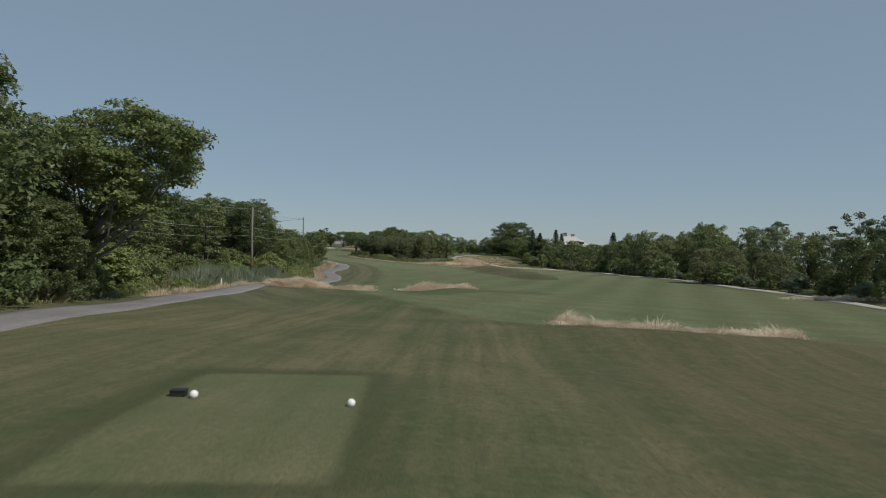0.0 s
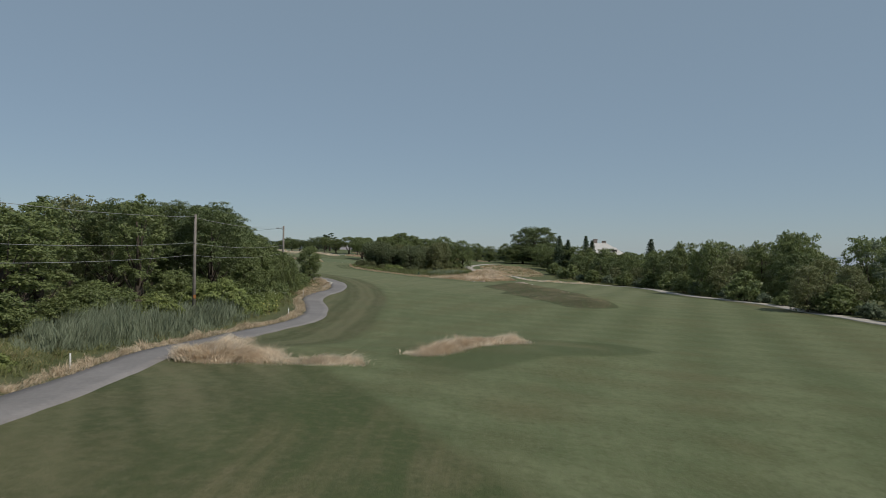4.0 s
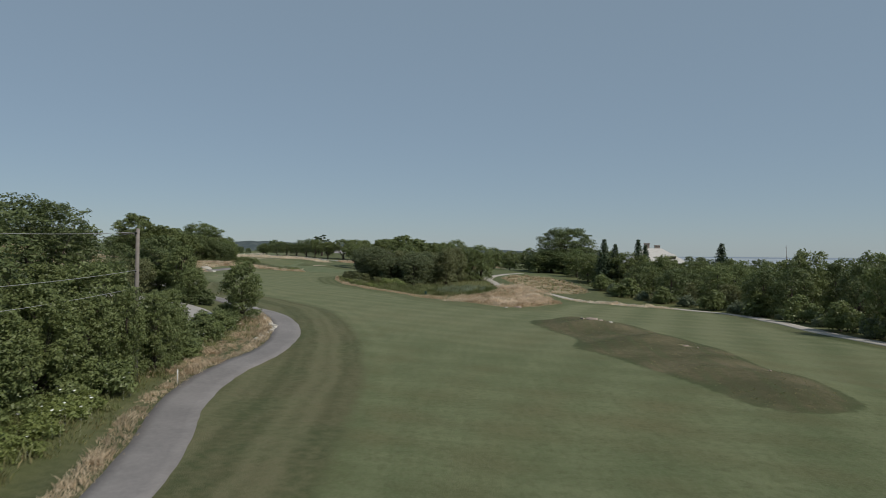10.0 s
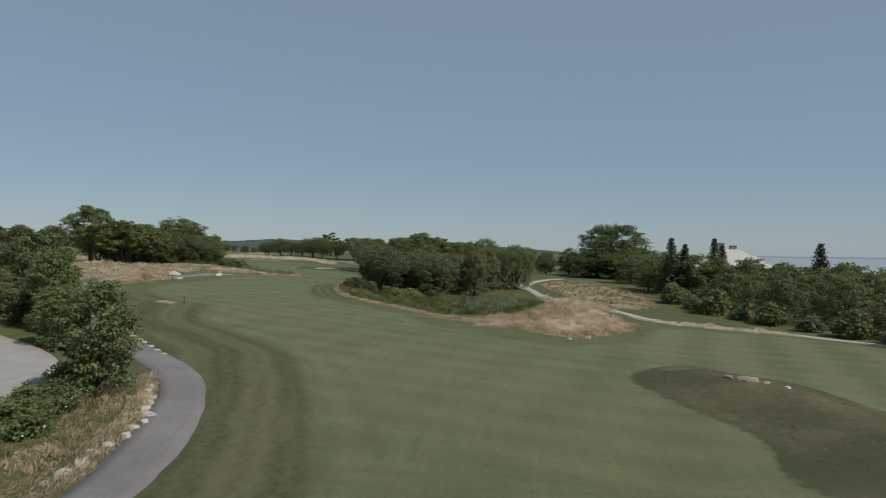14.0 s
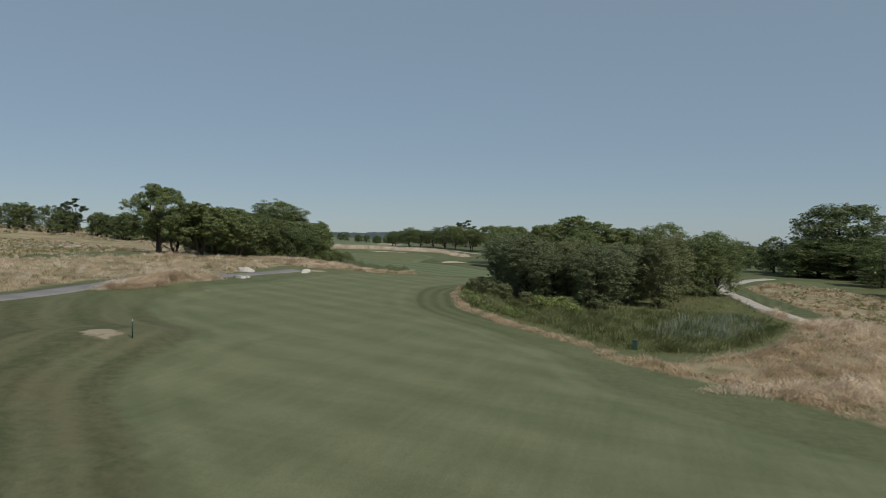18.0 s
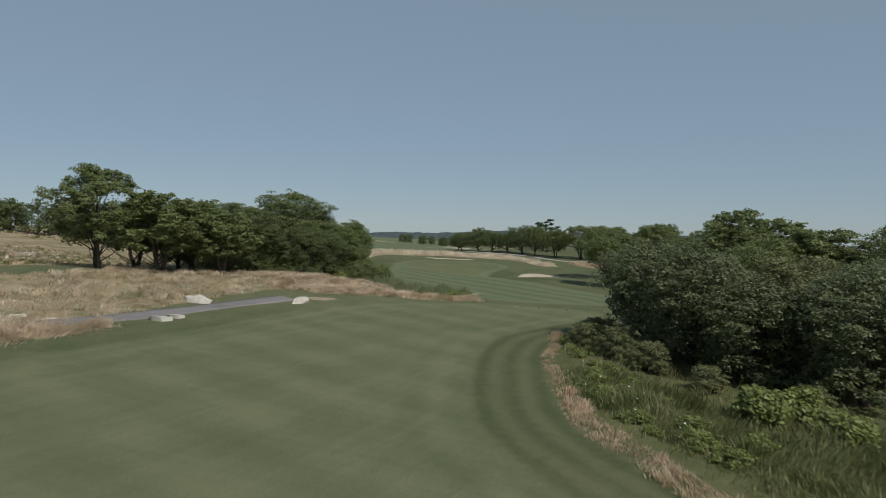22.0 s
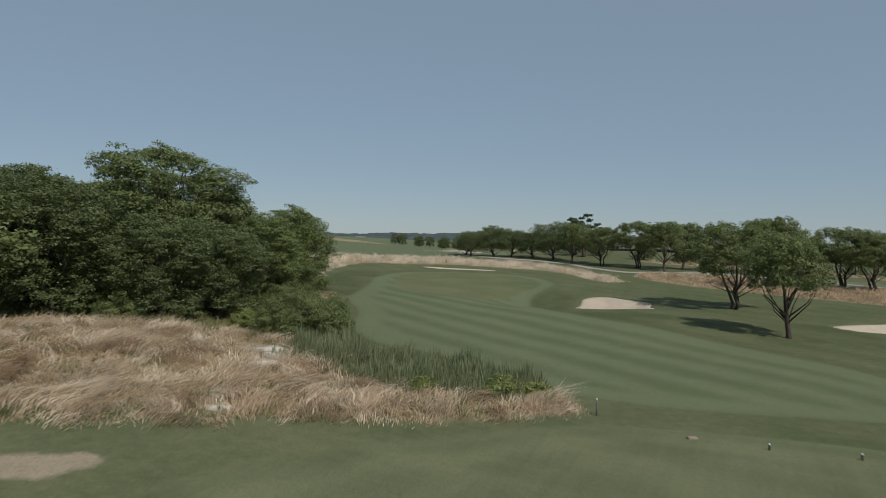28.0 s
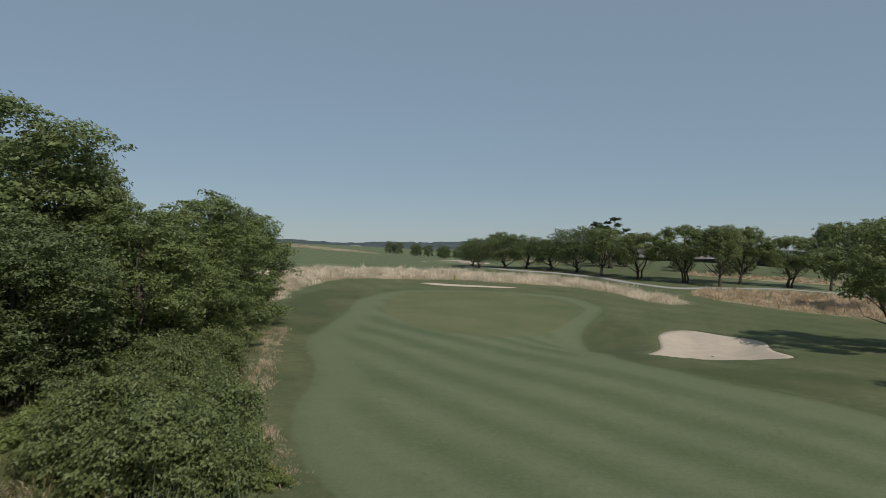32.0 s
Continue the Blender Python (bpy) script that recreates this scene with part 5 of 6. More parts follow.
belt += [(float(-10 + 6 * k + rng_far.normal(0, 2)), float(325 - 2 * k + rng_far.normal(0, 6))) for k in range(16)]
low_row = [(float(x + rng_far.normal(0, 1.5)), float(y + rng_far.normal(0, 2))) for x, y in zip(np.linspace(-152, -112, 14), np.linspace(438, 440, 14))]
stand(far, spots(belt[:35], 13, 0.6, 0.8) + spots(belt[35:57] + belt[103:], 15, 0.75, 1.05) + spots(belt[57:103], 16, 0.9, 1.2) + spots(low_row, 14, 0.5, 0.65))
stand(tree("pine_tree", 54, 9.0, 3.2, 0.30, 0.36, 2600, NEEDLE, BARK, "open pine with flat plates of needles", limbs=9, lobe=0.24, gaps=0.25), [(-154, 283, 1.2, 1, 0), (-150, 230, 1.2, 1.2, 40), (-156, 238, 1.3, 1.1, 80), (-74, 366, 1.2, 1.0, 0)])

# tall grasses
blades("fescue_clump", FESC_LEFT, 13000, 0.85, 0.017, FESCUE_PALE, "bleached tall fescue beside the path", "dry grass", 1, 1.1, fade=0.6, per=22, comb=0.5)
blades("fescue_clump", FESC_LEFT, 7000, 0.7, 0.015, FESCUE, "brown fescue stalks beside the path", "dry grass", 31, 0.9, fade=0.6, per=22, comb=0.5)
blades("fescue_clump", FESC_PATH, 15000, 1.0, 0.018, FESCUE, "windblown fescue between the path and the fairway", "dry grass", 38, 1.0, (0.4, 0.1), per=40, comb=0.35)
blades("fescue_clump", FESC_PATH, 6000, 1.05, 0.018, FESCUE_PALE, "bleached fescue crests beside the path", "dry grass", 41, 1.0, (0.4, 0.1), patch=0.9, per=40, comb=0.35)
blades("fescue_bank", smooth_line([(6.0, 203.6), (3.2, 209), (0.5, 216), (-1.8, 222), (-3.2, 228), (-2.6, 228.5), (-0.9, 222), (1.5, 216), (4.2, 210), (6.8, 205)], 0.7, True), 7000, 0.9, 0.018, FESCUE_PALE, "tall bleached fescue along the gravel path", "dry grass", 39, 0.7, fade=0.5, per=22, comb=0.5)
blades("fescue_clump", FESC_ROW, 5500, 0.62, 0.016, FESCUE_PALE, "low row of bleached fescue across the rough", "dry grass", 22, 1.0, fade=0.5, per=22, comb=0.5)
blades("fescue_clump", FESC_MID, 11000, 1.05, 0.016, FESCUE_PALE, "island of bleached tall fescue in the fairway", "dry grass", 2, 0.8, per=22, comb=0.5)
blades("fescue_clump", FESC_MID, 4000, 0.9, 0.014, FESCUE, "brown fescue stalks in the fairway island", "dry grass", 32, 0.8, per=22, comb=0.5)
blades("heath_tufts", HEATH, 14000, 0.10, 0.010, MEADOW, "short wiry tufts on the browned island", "grass", 33, 0.9)
blades("dry_verge", smooth_line([(-24.1, 112), (-24.1, 124), (-24.7, 131), (-27.6, 138.5), (-30, 137), (-27.4, 130), (-26.8, 122), (-26.4, 112)], 1.0, True), 9000, 0.4, 0.018, FESCUE, "dry straw-coloured verge grass along the path", "dry grass", 35, 0.8)
blades("fescue_clump", FESC_FRONT, 5000, 0.60, 0.012, FESCUE_PALE, "lip of bleached tall fescue along the bunker", "dry grass", 3, 0.9, fade=0.5, per=22, comb=0.5)
blades("fescue_clump", FESC_FRONT, 2000, 0.56, 0.012, FESCUE, "brown fescue stalks along the bunker lip", "dry grass", 36, 0.8, fade=0.5, per=22, comb=0.5)
blades("fescue_clump", FESC_SIDE, 6000, 0.6, 0.03, FESCUE_PALE, "strip of bleached fescue at the fairway's far side", "dry grass", 37, 0.8, fade=0.5, per=22, comb=0.5)
blades("fescue_bank", FESC_ISLE, 34000, 0.75, 0.015, FESCUE, "dry pinkish fescue bank at the thicket", "dry grass", 4, 0.7, patch=0.75, per=22, comb=0.5)
FESC_MOUND = smooth_line([(-13, 180.5), (-7, 180), (-2.8, 176.5), (3, 182), (6, 190), (4.5, 200), (2, 210), (-1.5, 214), (-2.5, 205), (0, 194), (-2, 187), (-8, 184)], 1.0, True)
blades("fescue_bank", FESC_MOUND, 26000, 0.85, 0.016, FESCUE_PALE, "bleached fescue crest on the bank", "dry grass", 29, 0.8, per=22, comb=0.5)
blades("meadow_grass", FESC_ISLE, 9000, 0.5, 0.02, MEADOW, "green grass between the fescue clumps", "grass", 23, 0.6, patch=1.1)
blades("fescue_bank", FESC_RIGHT, 12000, 0.5, 0.035, FESCUE, "dry fescue hollow beyond the gravel path", "dry grass", 5, 0.7, patch=0.9, per=22, comb=0.5)
blades("meadow_grass", FESC_RIGHT, 7000, 0.5, 0.035, MEADOW, "green grass in the fescue hollow", "grass", 24, 0.6, patch=0.9)
blades("fescue_bank", FESC_TEE2, 5000, 0.5, 0.022, FESCUE_PALE, "strip of dry fescue along the gravel path", "dry grass", 6, 0.7, per=22, comb=0.5)
blades("fescue_field", FESC_WEST, 50000, 0.62, 0.018, FESCUE, "wide field of dry windblown fescue", "dry grass", 7, 0.9, (0.25, 0.12), per=22, comb=0.5)
blades("fescue_field", FESC_WEST, 20000, 0.72, 0.016, FESCUE_PALE, "bleached clumps through the fescue field", "dry grass", 25, 0.9, (0.25, 0.12), patch=1.15, per=22, comb=0.5)
blades("meadow_grass", FESC_WEST, 14000, 0.5, 0.018, MEADOW, "green weeds through the fescue field", "grass", 26, 0.6, patch=1.2)
blades("fescue_bank", FESC_BACK, 46000, 0.85, 0.024, FESCUE_PALE, "bank of dry fescue behind the green", "dry grass", 8, 0.6, per=22, comb=0.5)
blades("fescue_edge", FESC_STRIP, 4500, 0.34, 0.012, FESCUE, "thin dry grass along the foot of the thicket", "dry grass", 40, 0.8, fade=0.8)
blades("fescue_bank", FESC_EAST, 34000, 0.7, 0.035, FESCUE, "broad bank of dry fescue under the park trees", "dry grass", 9, 0.6, per=22, comb=0.5)
blades("fescue_bank", FESC_PARK, 7000, 0.6, 0.06, FESCUE, "far strip of dry fescue beyond the park trees", "dry grass", 10, 0.6, per=22, comb=0.5)
blades("fescue_bank", FESC_GATE, 6000, 0.8, 0.03, FESCUE_PALE, "dry fescue beside the woods", "dry grass", 10, per=22, comb=0.5)
blades("fescue_edge", EDGE_LEFT, 20000, 0.45, 0.018, FESCUE, "fringe of dry fescue along the path", "dry grass", 19, 0.6, fade=0.4)
blades("fescue_edge", EDGE_ISLE, 12000, 0.40, 0.015, FESCUE, "fringe of dry fescue round the thicket", "dry grass", 20, 0.6, fade=0.4)
CATTAIL = smooth_line([(-64, 246.5), (-65, 251), (-60, 253), (-55, 251.5), (-52, 248.6), (-54.5, 245.8), (-59, 245)], 1.0, True)
FESC_SHORE = smooth_line([(-62.5, 235), (-57, 240), (-51, 247), (-54, 249), (-59, 247.5), (-66, 251), (-75, 249), (-79, 244), (-70, 236), (-65.5, 233.6)], 1.0, True)
blades("fescue_field", FESC_SHORE, 40000, 0.62, 0.016, FESCUE, "dense tan fescue swept over by the wind", "dry grass", 27, 1.3, (0.5, 0.2), avoid=(np.array(BARE[1]),), per=40, comb=0.35)
blades("fescue_field", FESC_SHORE, 20000, 0.70, 0.016, FESCUE_PALE, "bleached crests of windblown fescue", "dry grass", 28, 1.2, (0.5, 0.2), avoid=(np.array(BARE[1]),), patch=0.9, per=48, comb=0.35)
blades("meadow_grass", FESC_SHORE, 9000, 0.42, 0.014, MEADOW, "green weeds among the windblown fescue", "grass", 30, 0.7, avoid=(np.array(BARE[1]),), patch=1.1)
blades("cattail_bed", CATTAIL, 15000, 1.1, 0.022, REED, "bed of tall green cattails", "reeds", 11, 0.14, (0.05, 0.02))
blades("reed_bed", smooth_line([(-22, 62), (-21.5, 84), (-24, 92), (-29, 84), (-29, 66)], 1.0, True), 28000, 1.5, 0.026, REED_PALE, "bed of tall grey-green reeds beside the path", "reeds", 12, 0.25, (0.06, 0.02))
blades("meadow_grass", smooth_line([(-18.4, 20), (-19.4, 44), (-21, 62), (-20.6, 88), (-22.5, 104), (-24.8, 118), (-25, 130), (-29, 138.5), (-33, 130), (-29, 112), (-28, 92), (-31, 60), (-27, 20)], 1.0, True), 34000, 0.6, 0.022, MEADOW, "rank green and straw verge grass", "grass", 13, 0.6, avoid=(np.vstack([LOOP_ROAD + [2.5, 0.4], LOOP_ROAD[::-1] - [2.5, 0.4]]),))
LUSH_FIELD = smooth_line([(-35.5, 216), (-32, 210), (-25, 202.6), (-17, 193.6), (-11.5, 194.5), (-5.2, 204), (-3, 213), (-8, 222), (-16, 219), (-22, 212.5), (-28, 214.5), (-33, 220)], 1.0, True)
blades("meadow_grass", LUSH_FIELD, 46000, 0.85, 0.022, LUSH_GRASS, "lush green meadow growth before the thicket", "grass", 42, 0.45, (0.15, 0.05), fade=0.6, per=26, comb=0.6)
blades("meadow_grass", WILD_ISLE, 18000, 0.75, 0.022, MEADOW, "rank green meadow grass round the thicket", "grass", 14, 0.5)
blades("reed_bed", smooth_line([(-16, 202), (-10, 200), (-5, 208), (-6, 216), (-12, 212)], 1.0, True), 5000, 1.1, 0.025, REED_PALE, "patch of grey-green reeds before the thicket", "reeds", 15, 0.25)
blades("meadow_grass", smooth_line([(-65, 250), (-72, 262), (-78, 272), (-86, 285), (-90, 284), (-80, 264), (-90, 248), (-80, 245), (-68, 248)], 1.0, True), 12000, 0.7, 0.022, MEADOW, "green growth at the foot of the thicket", "grass", 16)
blades("meadow_grass", smooth_line([(35, 194), (27, 204), (20, 212), (20, 230), (18, 246), (30, 240), (36, 215)], 1.0, True), 8000, 0.7, 0.04, MEADOW, "green meadow strip below the woods", "grass", 17)
blades("meadow_grass", smooth_line([(-98, 200), (-90, 222), (-97, 250), (-130, 258), (-150, 230), (-130, 195)], 2.0, True), 26000, 0.5, 0.04, MEADOW, "weedy meadow with wildflowers", "grass", 18)


def flowers(name, poly, count, tall, head, material, label, seed):
    """Flat flower heads on thin stems, scattered through the grass."""
    rng = np.random.default_rng(seed)
    pts = np.array(scatter(poly, count, seed, 0.25))
    n = len(pts)
    h = tall * rng.uniform(0.7, 1.2, n)
    z = level(pts[:, 0], pts[:, 1])
    top = np.column_stack([pts + rng.normal(0, 0.05, (n, 2)), z + h])
    ring = [top + np.column_stack([head * rng.uniform(0.7, 1.3, n) * math.cos(k * 1.5708), head * rng.uniform(0.7, 1.3, n) * math.sin(k * 1.5708), rng.normal(0, 0.02, n)]) for k in range(4)]
    foot = np.column_stack([pts, z - 0.02])
    v = np.stack(ring + [top - [0, 0, 0.03], foot + [0.003, 0, 0], foot - [0.003, 0, 0]], 1).reshape(-1, 3)
    i = np.arange(n)[:, None] * 7
    f = np.vstack([i + [0, 1, 2], i + [0, 2, 3], i + [4, 5, 6]])
    tagged(link(name, mesh(name, v, f), material), label, "wildflowers", "", "stuff")


flowers("white_wildflowers", [(-21.2, 84), (-21.4, 96), (-24, 108), (-26.5, 106), (-26, 92), (-24, 84)], 55, 1.15, 0.07, FLOWER, "white umbels among the verge weeds", 61)
blades("fescue_field", smooth_line([(-94, 200), (-88, 222), (-97, 252), (-130, 262), (-152, 232), (-130, 192)], 2.0, True), 22000, 0.5, 0.04, FESCUE, "pale dry grass through the weedy meadow", "dry grass", 21, 0.6, per=22, comb=0.5)
blades("fescue_field", smooth_line([(-120, 200), (-150, 226), (-150, 262), (-128, 290), (-112, 300), (-140, 318), (-200, 262), (-205, 215), (-160, 190)], 2.0, True), 16000, 0.6, 0.09, FESCUE, "pale dry grass over the far slope", "dry grass", 43, 0.6, per=20)
blades("meadow_grass", smooth_line([(-120, 200), (-150, 226), (-150, 262), (-128, 290), (-112, 300), (-140, 318), (-200, 262), (-205, 215), (-160, 190)], 2.0, True), 10000, 0.6, 0.09, MEADOW, "green weeds over the far slope", "grass", 44, 0.6, patch=1.0, per=26)
flowers("white_wildflowers", [(-94, 206), (-92, 226), (-100, 250), (-128, 252), (-140, 228), (-125, 200)], 900, 0.6, 0.13, FLOWER, "white wildflowers across the weedy meadow", 62)
flowers("white_wildflowers", [(-25.5, 122), (-25.5, 130), (-29, 137), (-31, 133), (-28, 122)], 60, 0.7, 0.05, FLOWER, "white wildflowers on the dry verge", 63)
flowers("white_wildflowers", [(-27, 203), (-34, 212), (-37, 222), (-34, 222), (-28, 207)], 24, 0.8, 0.045, FLOWER, "white wildflowers beside the thicket", 64)
flowers("yellow_goldenrod", [(-20.4, 88), (-20.6, 91), (-22.4, 91), (-22.2, 88)], 22, 1.0, 0.07, YELLOW, "yellow goldenrod among the reeds", 65)


# ---- things ----
def utility_pole(x, y, top, lamp=False, plate_on=False):
    base = at(x, y)
    h = top - base[2]
    root = thing("utility_pole", base, "weathered grey wooden utility pole with cables", "utility pole", "utility poles")
    part("pole", tube(bmesh.new(), [(0, 0, -0.3), (0.02, 0, h * 0.5), (0.06, 0, h)], [0.15, 0.13, 0.10], 12), WOOD_GREY, root)
    if plate_on:
        part("sign_plate", box(bmesh.new(), (0.12, -0.13, 1.8), (0.22, 0.02, 0.3), 0.005), ORANGE, root, "orange marker plate")
    for z in (h - 0.25, h - 2.4):
        part("insulator", tube(bmesh.new(), [(0.05, -0.1, z), (0.05, -0.2, z), (0.05, -0.22, z)], [0.03, 0.05, 0.02], 8), BLACK, root)
    if lamp:
        arm = part("lamp_arm", tube(bmesh.new(), [(0.05, 0, h - 0.5), (-0.2, 0, h - 0.3), (-0.5, 0, h - 0.25)], [0.03, 0.028, 0.025], 8), WOOD_GREY, root)
        part("lamp_head", box(bmesh.new(), (-0.66, 0, h - 0.26), (0.42, 0.18, 0.1), 0.03), WOOD_GREY, arm)
    return root


utility_pole(-25.8, 83.7, 12.4, plate_on=True)
utility_pole(-25.9, 110.8, 12.4, True)
utility_pole(-27.5, 52, 12.2)


def cable(a, b, sag):
    bm = bmesh.new()
    a, b = Vector(a), Vector(b)
    pts = [a.lerp(b, t) - Vector((0, 0, 4 * sag * t * (1 - t))) for t in [k / 14 for k in range(15)]]
    tube(bm, pts, [0.016] * 15, 5)
    tagged(part("overhead_cable", bm, CABLE, None), "thin grey overhead cable between poles", "cable", "overhead cables")


for ax, ay, bx, by in ((-27.5, 52, -25.8, 83.7), (-25.8, 83.7, -25.9, 110.8), (-25.9, 110.8, -60, 150)):
    for z in (12.15, 10.0, 9.0):
        cable((ax, ay, z), (bx, by, z + 0.05), 0.35)


def stone(name, seed, size, material, label, category="rock"):
    """A weathered boulder, sunk a little into the ground."""
    rng = np.random.default_rng(seed)
    bm = bmesh.new()
    bmesh.ops.create_icosphere(bm, subdivisions=3, radius=0.5)
    cuts = np.vstack([[[0, 0.05, 1]], rng.normal(0, 1, (10, 3))])
    cuts /= np.linalg.norm(cuts, axis=1)[:, None]
    for v in bm.verts:
        co = np.array(v.co)
        for k, c in enumerate(cuts):
            over = co @ c - (0.25 + 0.014 * k)
            if over > 0:
                co = co - c * over * 0.94
        co *= 1 + 0.05 * noise.noise(Vector(co * 5) + Vector((seed, 0, 0)))
        v.co = Vector(co * np.array(size))
    for v in bm.verts:
        v.co.z *= 1.0 + 0.45 * noise.noise(Vector((v.co.x * 1.3, v.co.y * 1.3, seed * 3.1)))
    for v in bm.verts:
        flare = 1 + 0.55 * max(0.0, 0.12 - v.co.z / size[2])
        v.co.x, v.co.y = v.co.x * flare, v.co.y * flare
    bmesh.ops.translate(bm, verts=bm.verts, vec=(0, 0, -size[2] * 0.04))
    return tagged(part(name, bm, material, None), label, category)


def rocks(seed, size, material, label, places, group="", category="rock"):
    first = stone("boulder", seed, size, material, label, category)
    tagged(first, group=group)
    for i, (x, y, s, turn) in enumerate(places):
        m = pose(*at(x, y), 0, 0, turn) @ Matrix.Scale(s, 4)
        if i:
            copy_thing(first, m)
        else:
            first.matrix_basis = m


rocks(1, (3.0, 1.4, 2.3), ROCK, "white flat-topped boulder beside the path", [(-67.1, 223.6, 1.0, 20)])
rocks(2, (2.2, 1.5, 1.9), ROCK, "white rounded boulder at the end of the path", [(-61.5, 229.8, 1.0, 80)])
rocks(3, (1.5, 0.9, 0.9), ROCK, "low white boulder in the mown grass", [(-62.2, 214.9, 1.35, 60), (-62.5, 216.6, 0.8, 70)], "white marker stones")
rocks(4, (0.75, 0.5, 0.7), ROCK, "white edging stone beside the path", [(-24.25 - 0.05 * k + 0.12 * math.sin(k * 2.1) - max(0, k - 6) * 0.42, 127.2 + 1.0 * k, 0.85 + 0.4 * ((k * 37) % 10) / 10, k * 77) for k in range(13)] + [(-31.2 - 1.0 * k + 0.12 * math.sin(k * 3.3), 148.2 + 1.1 * k, 0.7 + 0.3 * ((k * 53) % 10) / 10, k * 41) for k in range(7)], "edging stones along the path")
rocks(5, (1.6, 1.1, 0.95), ROCK_DULL, "weathered granite outcrop in dry grass", [(5.6, 149.2, 0.9, 10), (4.7, 149.8, 0.7, 100), (6.4, 148.4, 0.55, 60), (5.2, 148.2, 0.4, 140), (10.7, 132, 0.4, 30), (11.4, 131, 0.25, 90), (13, 120.6, 0.3, 80), (-1, 176.3, 0.9, 10), (-119, 247, 2.2, 40), (-121, 250, 1.5, 140), (-116, 244, 1.0, 100)], "granite outcrops")
rocks(8, (2.6, 1.5, 0.62), ROCK, "flat pale granite ledge in the dry fescue", [(-65.3, 247.4, 0.85, 25), (-64.3, 246.2, 0.75, 75), (-65.0, 245.2, 0.5, 40), (-66.9, 246.2, 0.28, 20), (-68.1, 208.9, 0.7, 20), (-66.1, 209.4, 0.5, 80), (-60.8, 238.6, 0.75, 20), (-63.7, 243.8, 1.5, 35), (-38.3, 137, 0.9, 40), (-36.4, 136.1, 0.65, 100), (-37.6, 135.2, 0.5, 160)], "pale granite ledges")
rocks(6, (0.9, 0.8, 1.0), ROCK, "pale rounded boulder among the grass", [(7.3, 147.6, 0.55, 0), (-2.8, 174.5, 1.1, 30), (-35.5, 113, 1.3, 10), (-38, 111.5, 0.9, 60), (-30.9, 114.8, 1.5, 80), (-31.8, 115.6, 0.9, 10), (-40, 120, 1.1, 10), (-33.5, 108.5, 1.0, 70), (38.5, 140.5, 0.6, 10), (37.6, 141.8, 0.5, 90), (9.5, 205.2, 0.5, 10), (19.5, 198.5, 0.4, 50)], "pale boulders")
rocks(7, (1.2, 0.9, 1.3), ROCK_DULL, "stone of a dry rubble wall", [(-152 + 3.2 * k, 285 - 0.9 * k + 0.8 * math.sin(3 * k), 0.8 + 0.1 * (k % 4), k * 50) for k in range(15)] + [(-52 + 1.1 * k, 331 - 0.9 * k + 0.7 * math.sin(2.2 * k), 0.5 + 0.12 * (k % 3), k * 66) for k in range(14)], "rubble stones")


def stake(x, y, h, material, label, category="stake", group="course stakes"):
    root = thing("marker_stake", at(x, y), label, category, group)
    part("post", tube(bmesh.new(), [(0, 0, -0.15), (0, 0, h * 0.8), (0, 0, h)], [0.035, 0.035, 0.028], 8), material, root)
    part("cap", tube(bmesh.new(), [(0, 0, h), (0, 0, h + 0.05)], [0.036, 0.02], 8), WHITE if material is not WHITE else material, root)


for x, y in ((-19.5, 55.4), (-18.9, 87.7), (-23.2, 110.2)):
    stake(x, y, 0.75, WHITE, "white boundary stake in the verge grass", group="white boundary stakes")
stake(-40.8, 171.6, 0.9, GREEN_PAINT, "dark green marker post on the mown rough")
for x, y in ((-33.9, 211.5), (-81, 272.5), (-69.3, 259.0)):
    stake(x, y, 0.6, RED, "red hazard stake at the edge of the rough", group="red hazard stakes")
stake(-50.4, 247.3, 0.6, WOOD_GREY, "weathered wooden stake at the edge of the cattails")
for x, y in ((-44.6, 246.4), (-41.9, 246.7)):
    stake(x, y, 0.18, GREEN_PAINT, "short yardage post across the fairway", group="fairway posts")


def irrigation_box():
    root = thing("irrigation_box", at(-16, 193.5), "dark green irrigation control box on a post", "control box")
    part("body", box(bmesh.new(), (0, 0, 0.32), (0.34, 0.34, 0.66), 0.03), GREEN_PAINT, root)
    part("lid", box(bmesh.new(), (0, 0, 0.68), (0.39, 0.39, 0.07), 0.03), GREEN_PAINT, root)


irrigation_box()


def tee_marker(x, y, seed):
    """A white ball-shaped marker, ribbed like a half-buried golf ball."""
    bm = bmesh.new()
    bmesh.ops.create_uvsphere(bm, u_segments=20, v_segments=12, radius=0.075)
    for v in bm.verts:
        v.co *= 1 - 0.05 * (math.sin(9 * math.atan2(v.co.y, v.co.x)) > 0.4)
    for f in bm.faces:
        f.smooth = True
    ob = part("tee_marker", bm, WHITE, None)
    ob.matrix_basis = pose(*at(x, y, 0.06), 0, 0, seed)
    tagged(ob, "white ball-shaped tee marker on the tee", "tee marker", "tee markers")


tee_marker(-4.65, 11.9, 0)
tee_marker(-1.95, 12.1, 40)


def tee_caddy():
    root = thing("divot_box", at(-4.95, 12.0), "low black divot-mix box on the tee", "box", turn=8)
    part("body", box(bmesh.new(), (0, 0, 0.045), (0.26, 0.2, 0.09), 0.012), BLACK, root)
    part("lid", box(bmesh.new(), (0, 0, 0.105), (0.28, 0.22, 0.03), 0.01), BLACK, root)


tee_caddy()


def plate(x, y, label):
    bm = bmesh.new()
    box(bm, (0, 0, 0.03), (0.34, 0.2, 0.08), 0.02)
    ob = part("marker_plate", bm, ROCK_DULL, None)
    ob.matrix_basis = pose(*at(x, y), 0, 0, 30)
    tagged(ob, label, "marker plate", "grey marker plates")


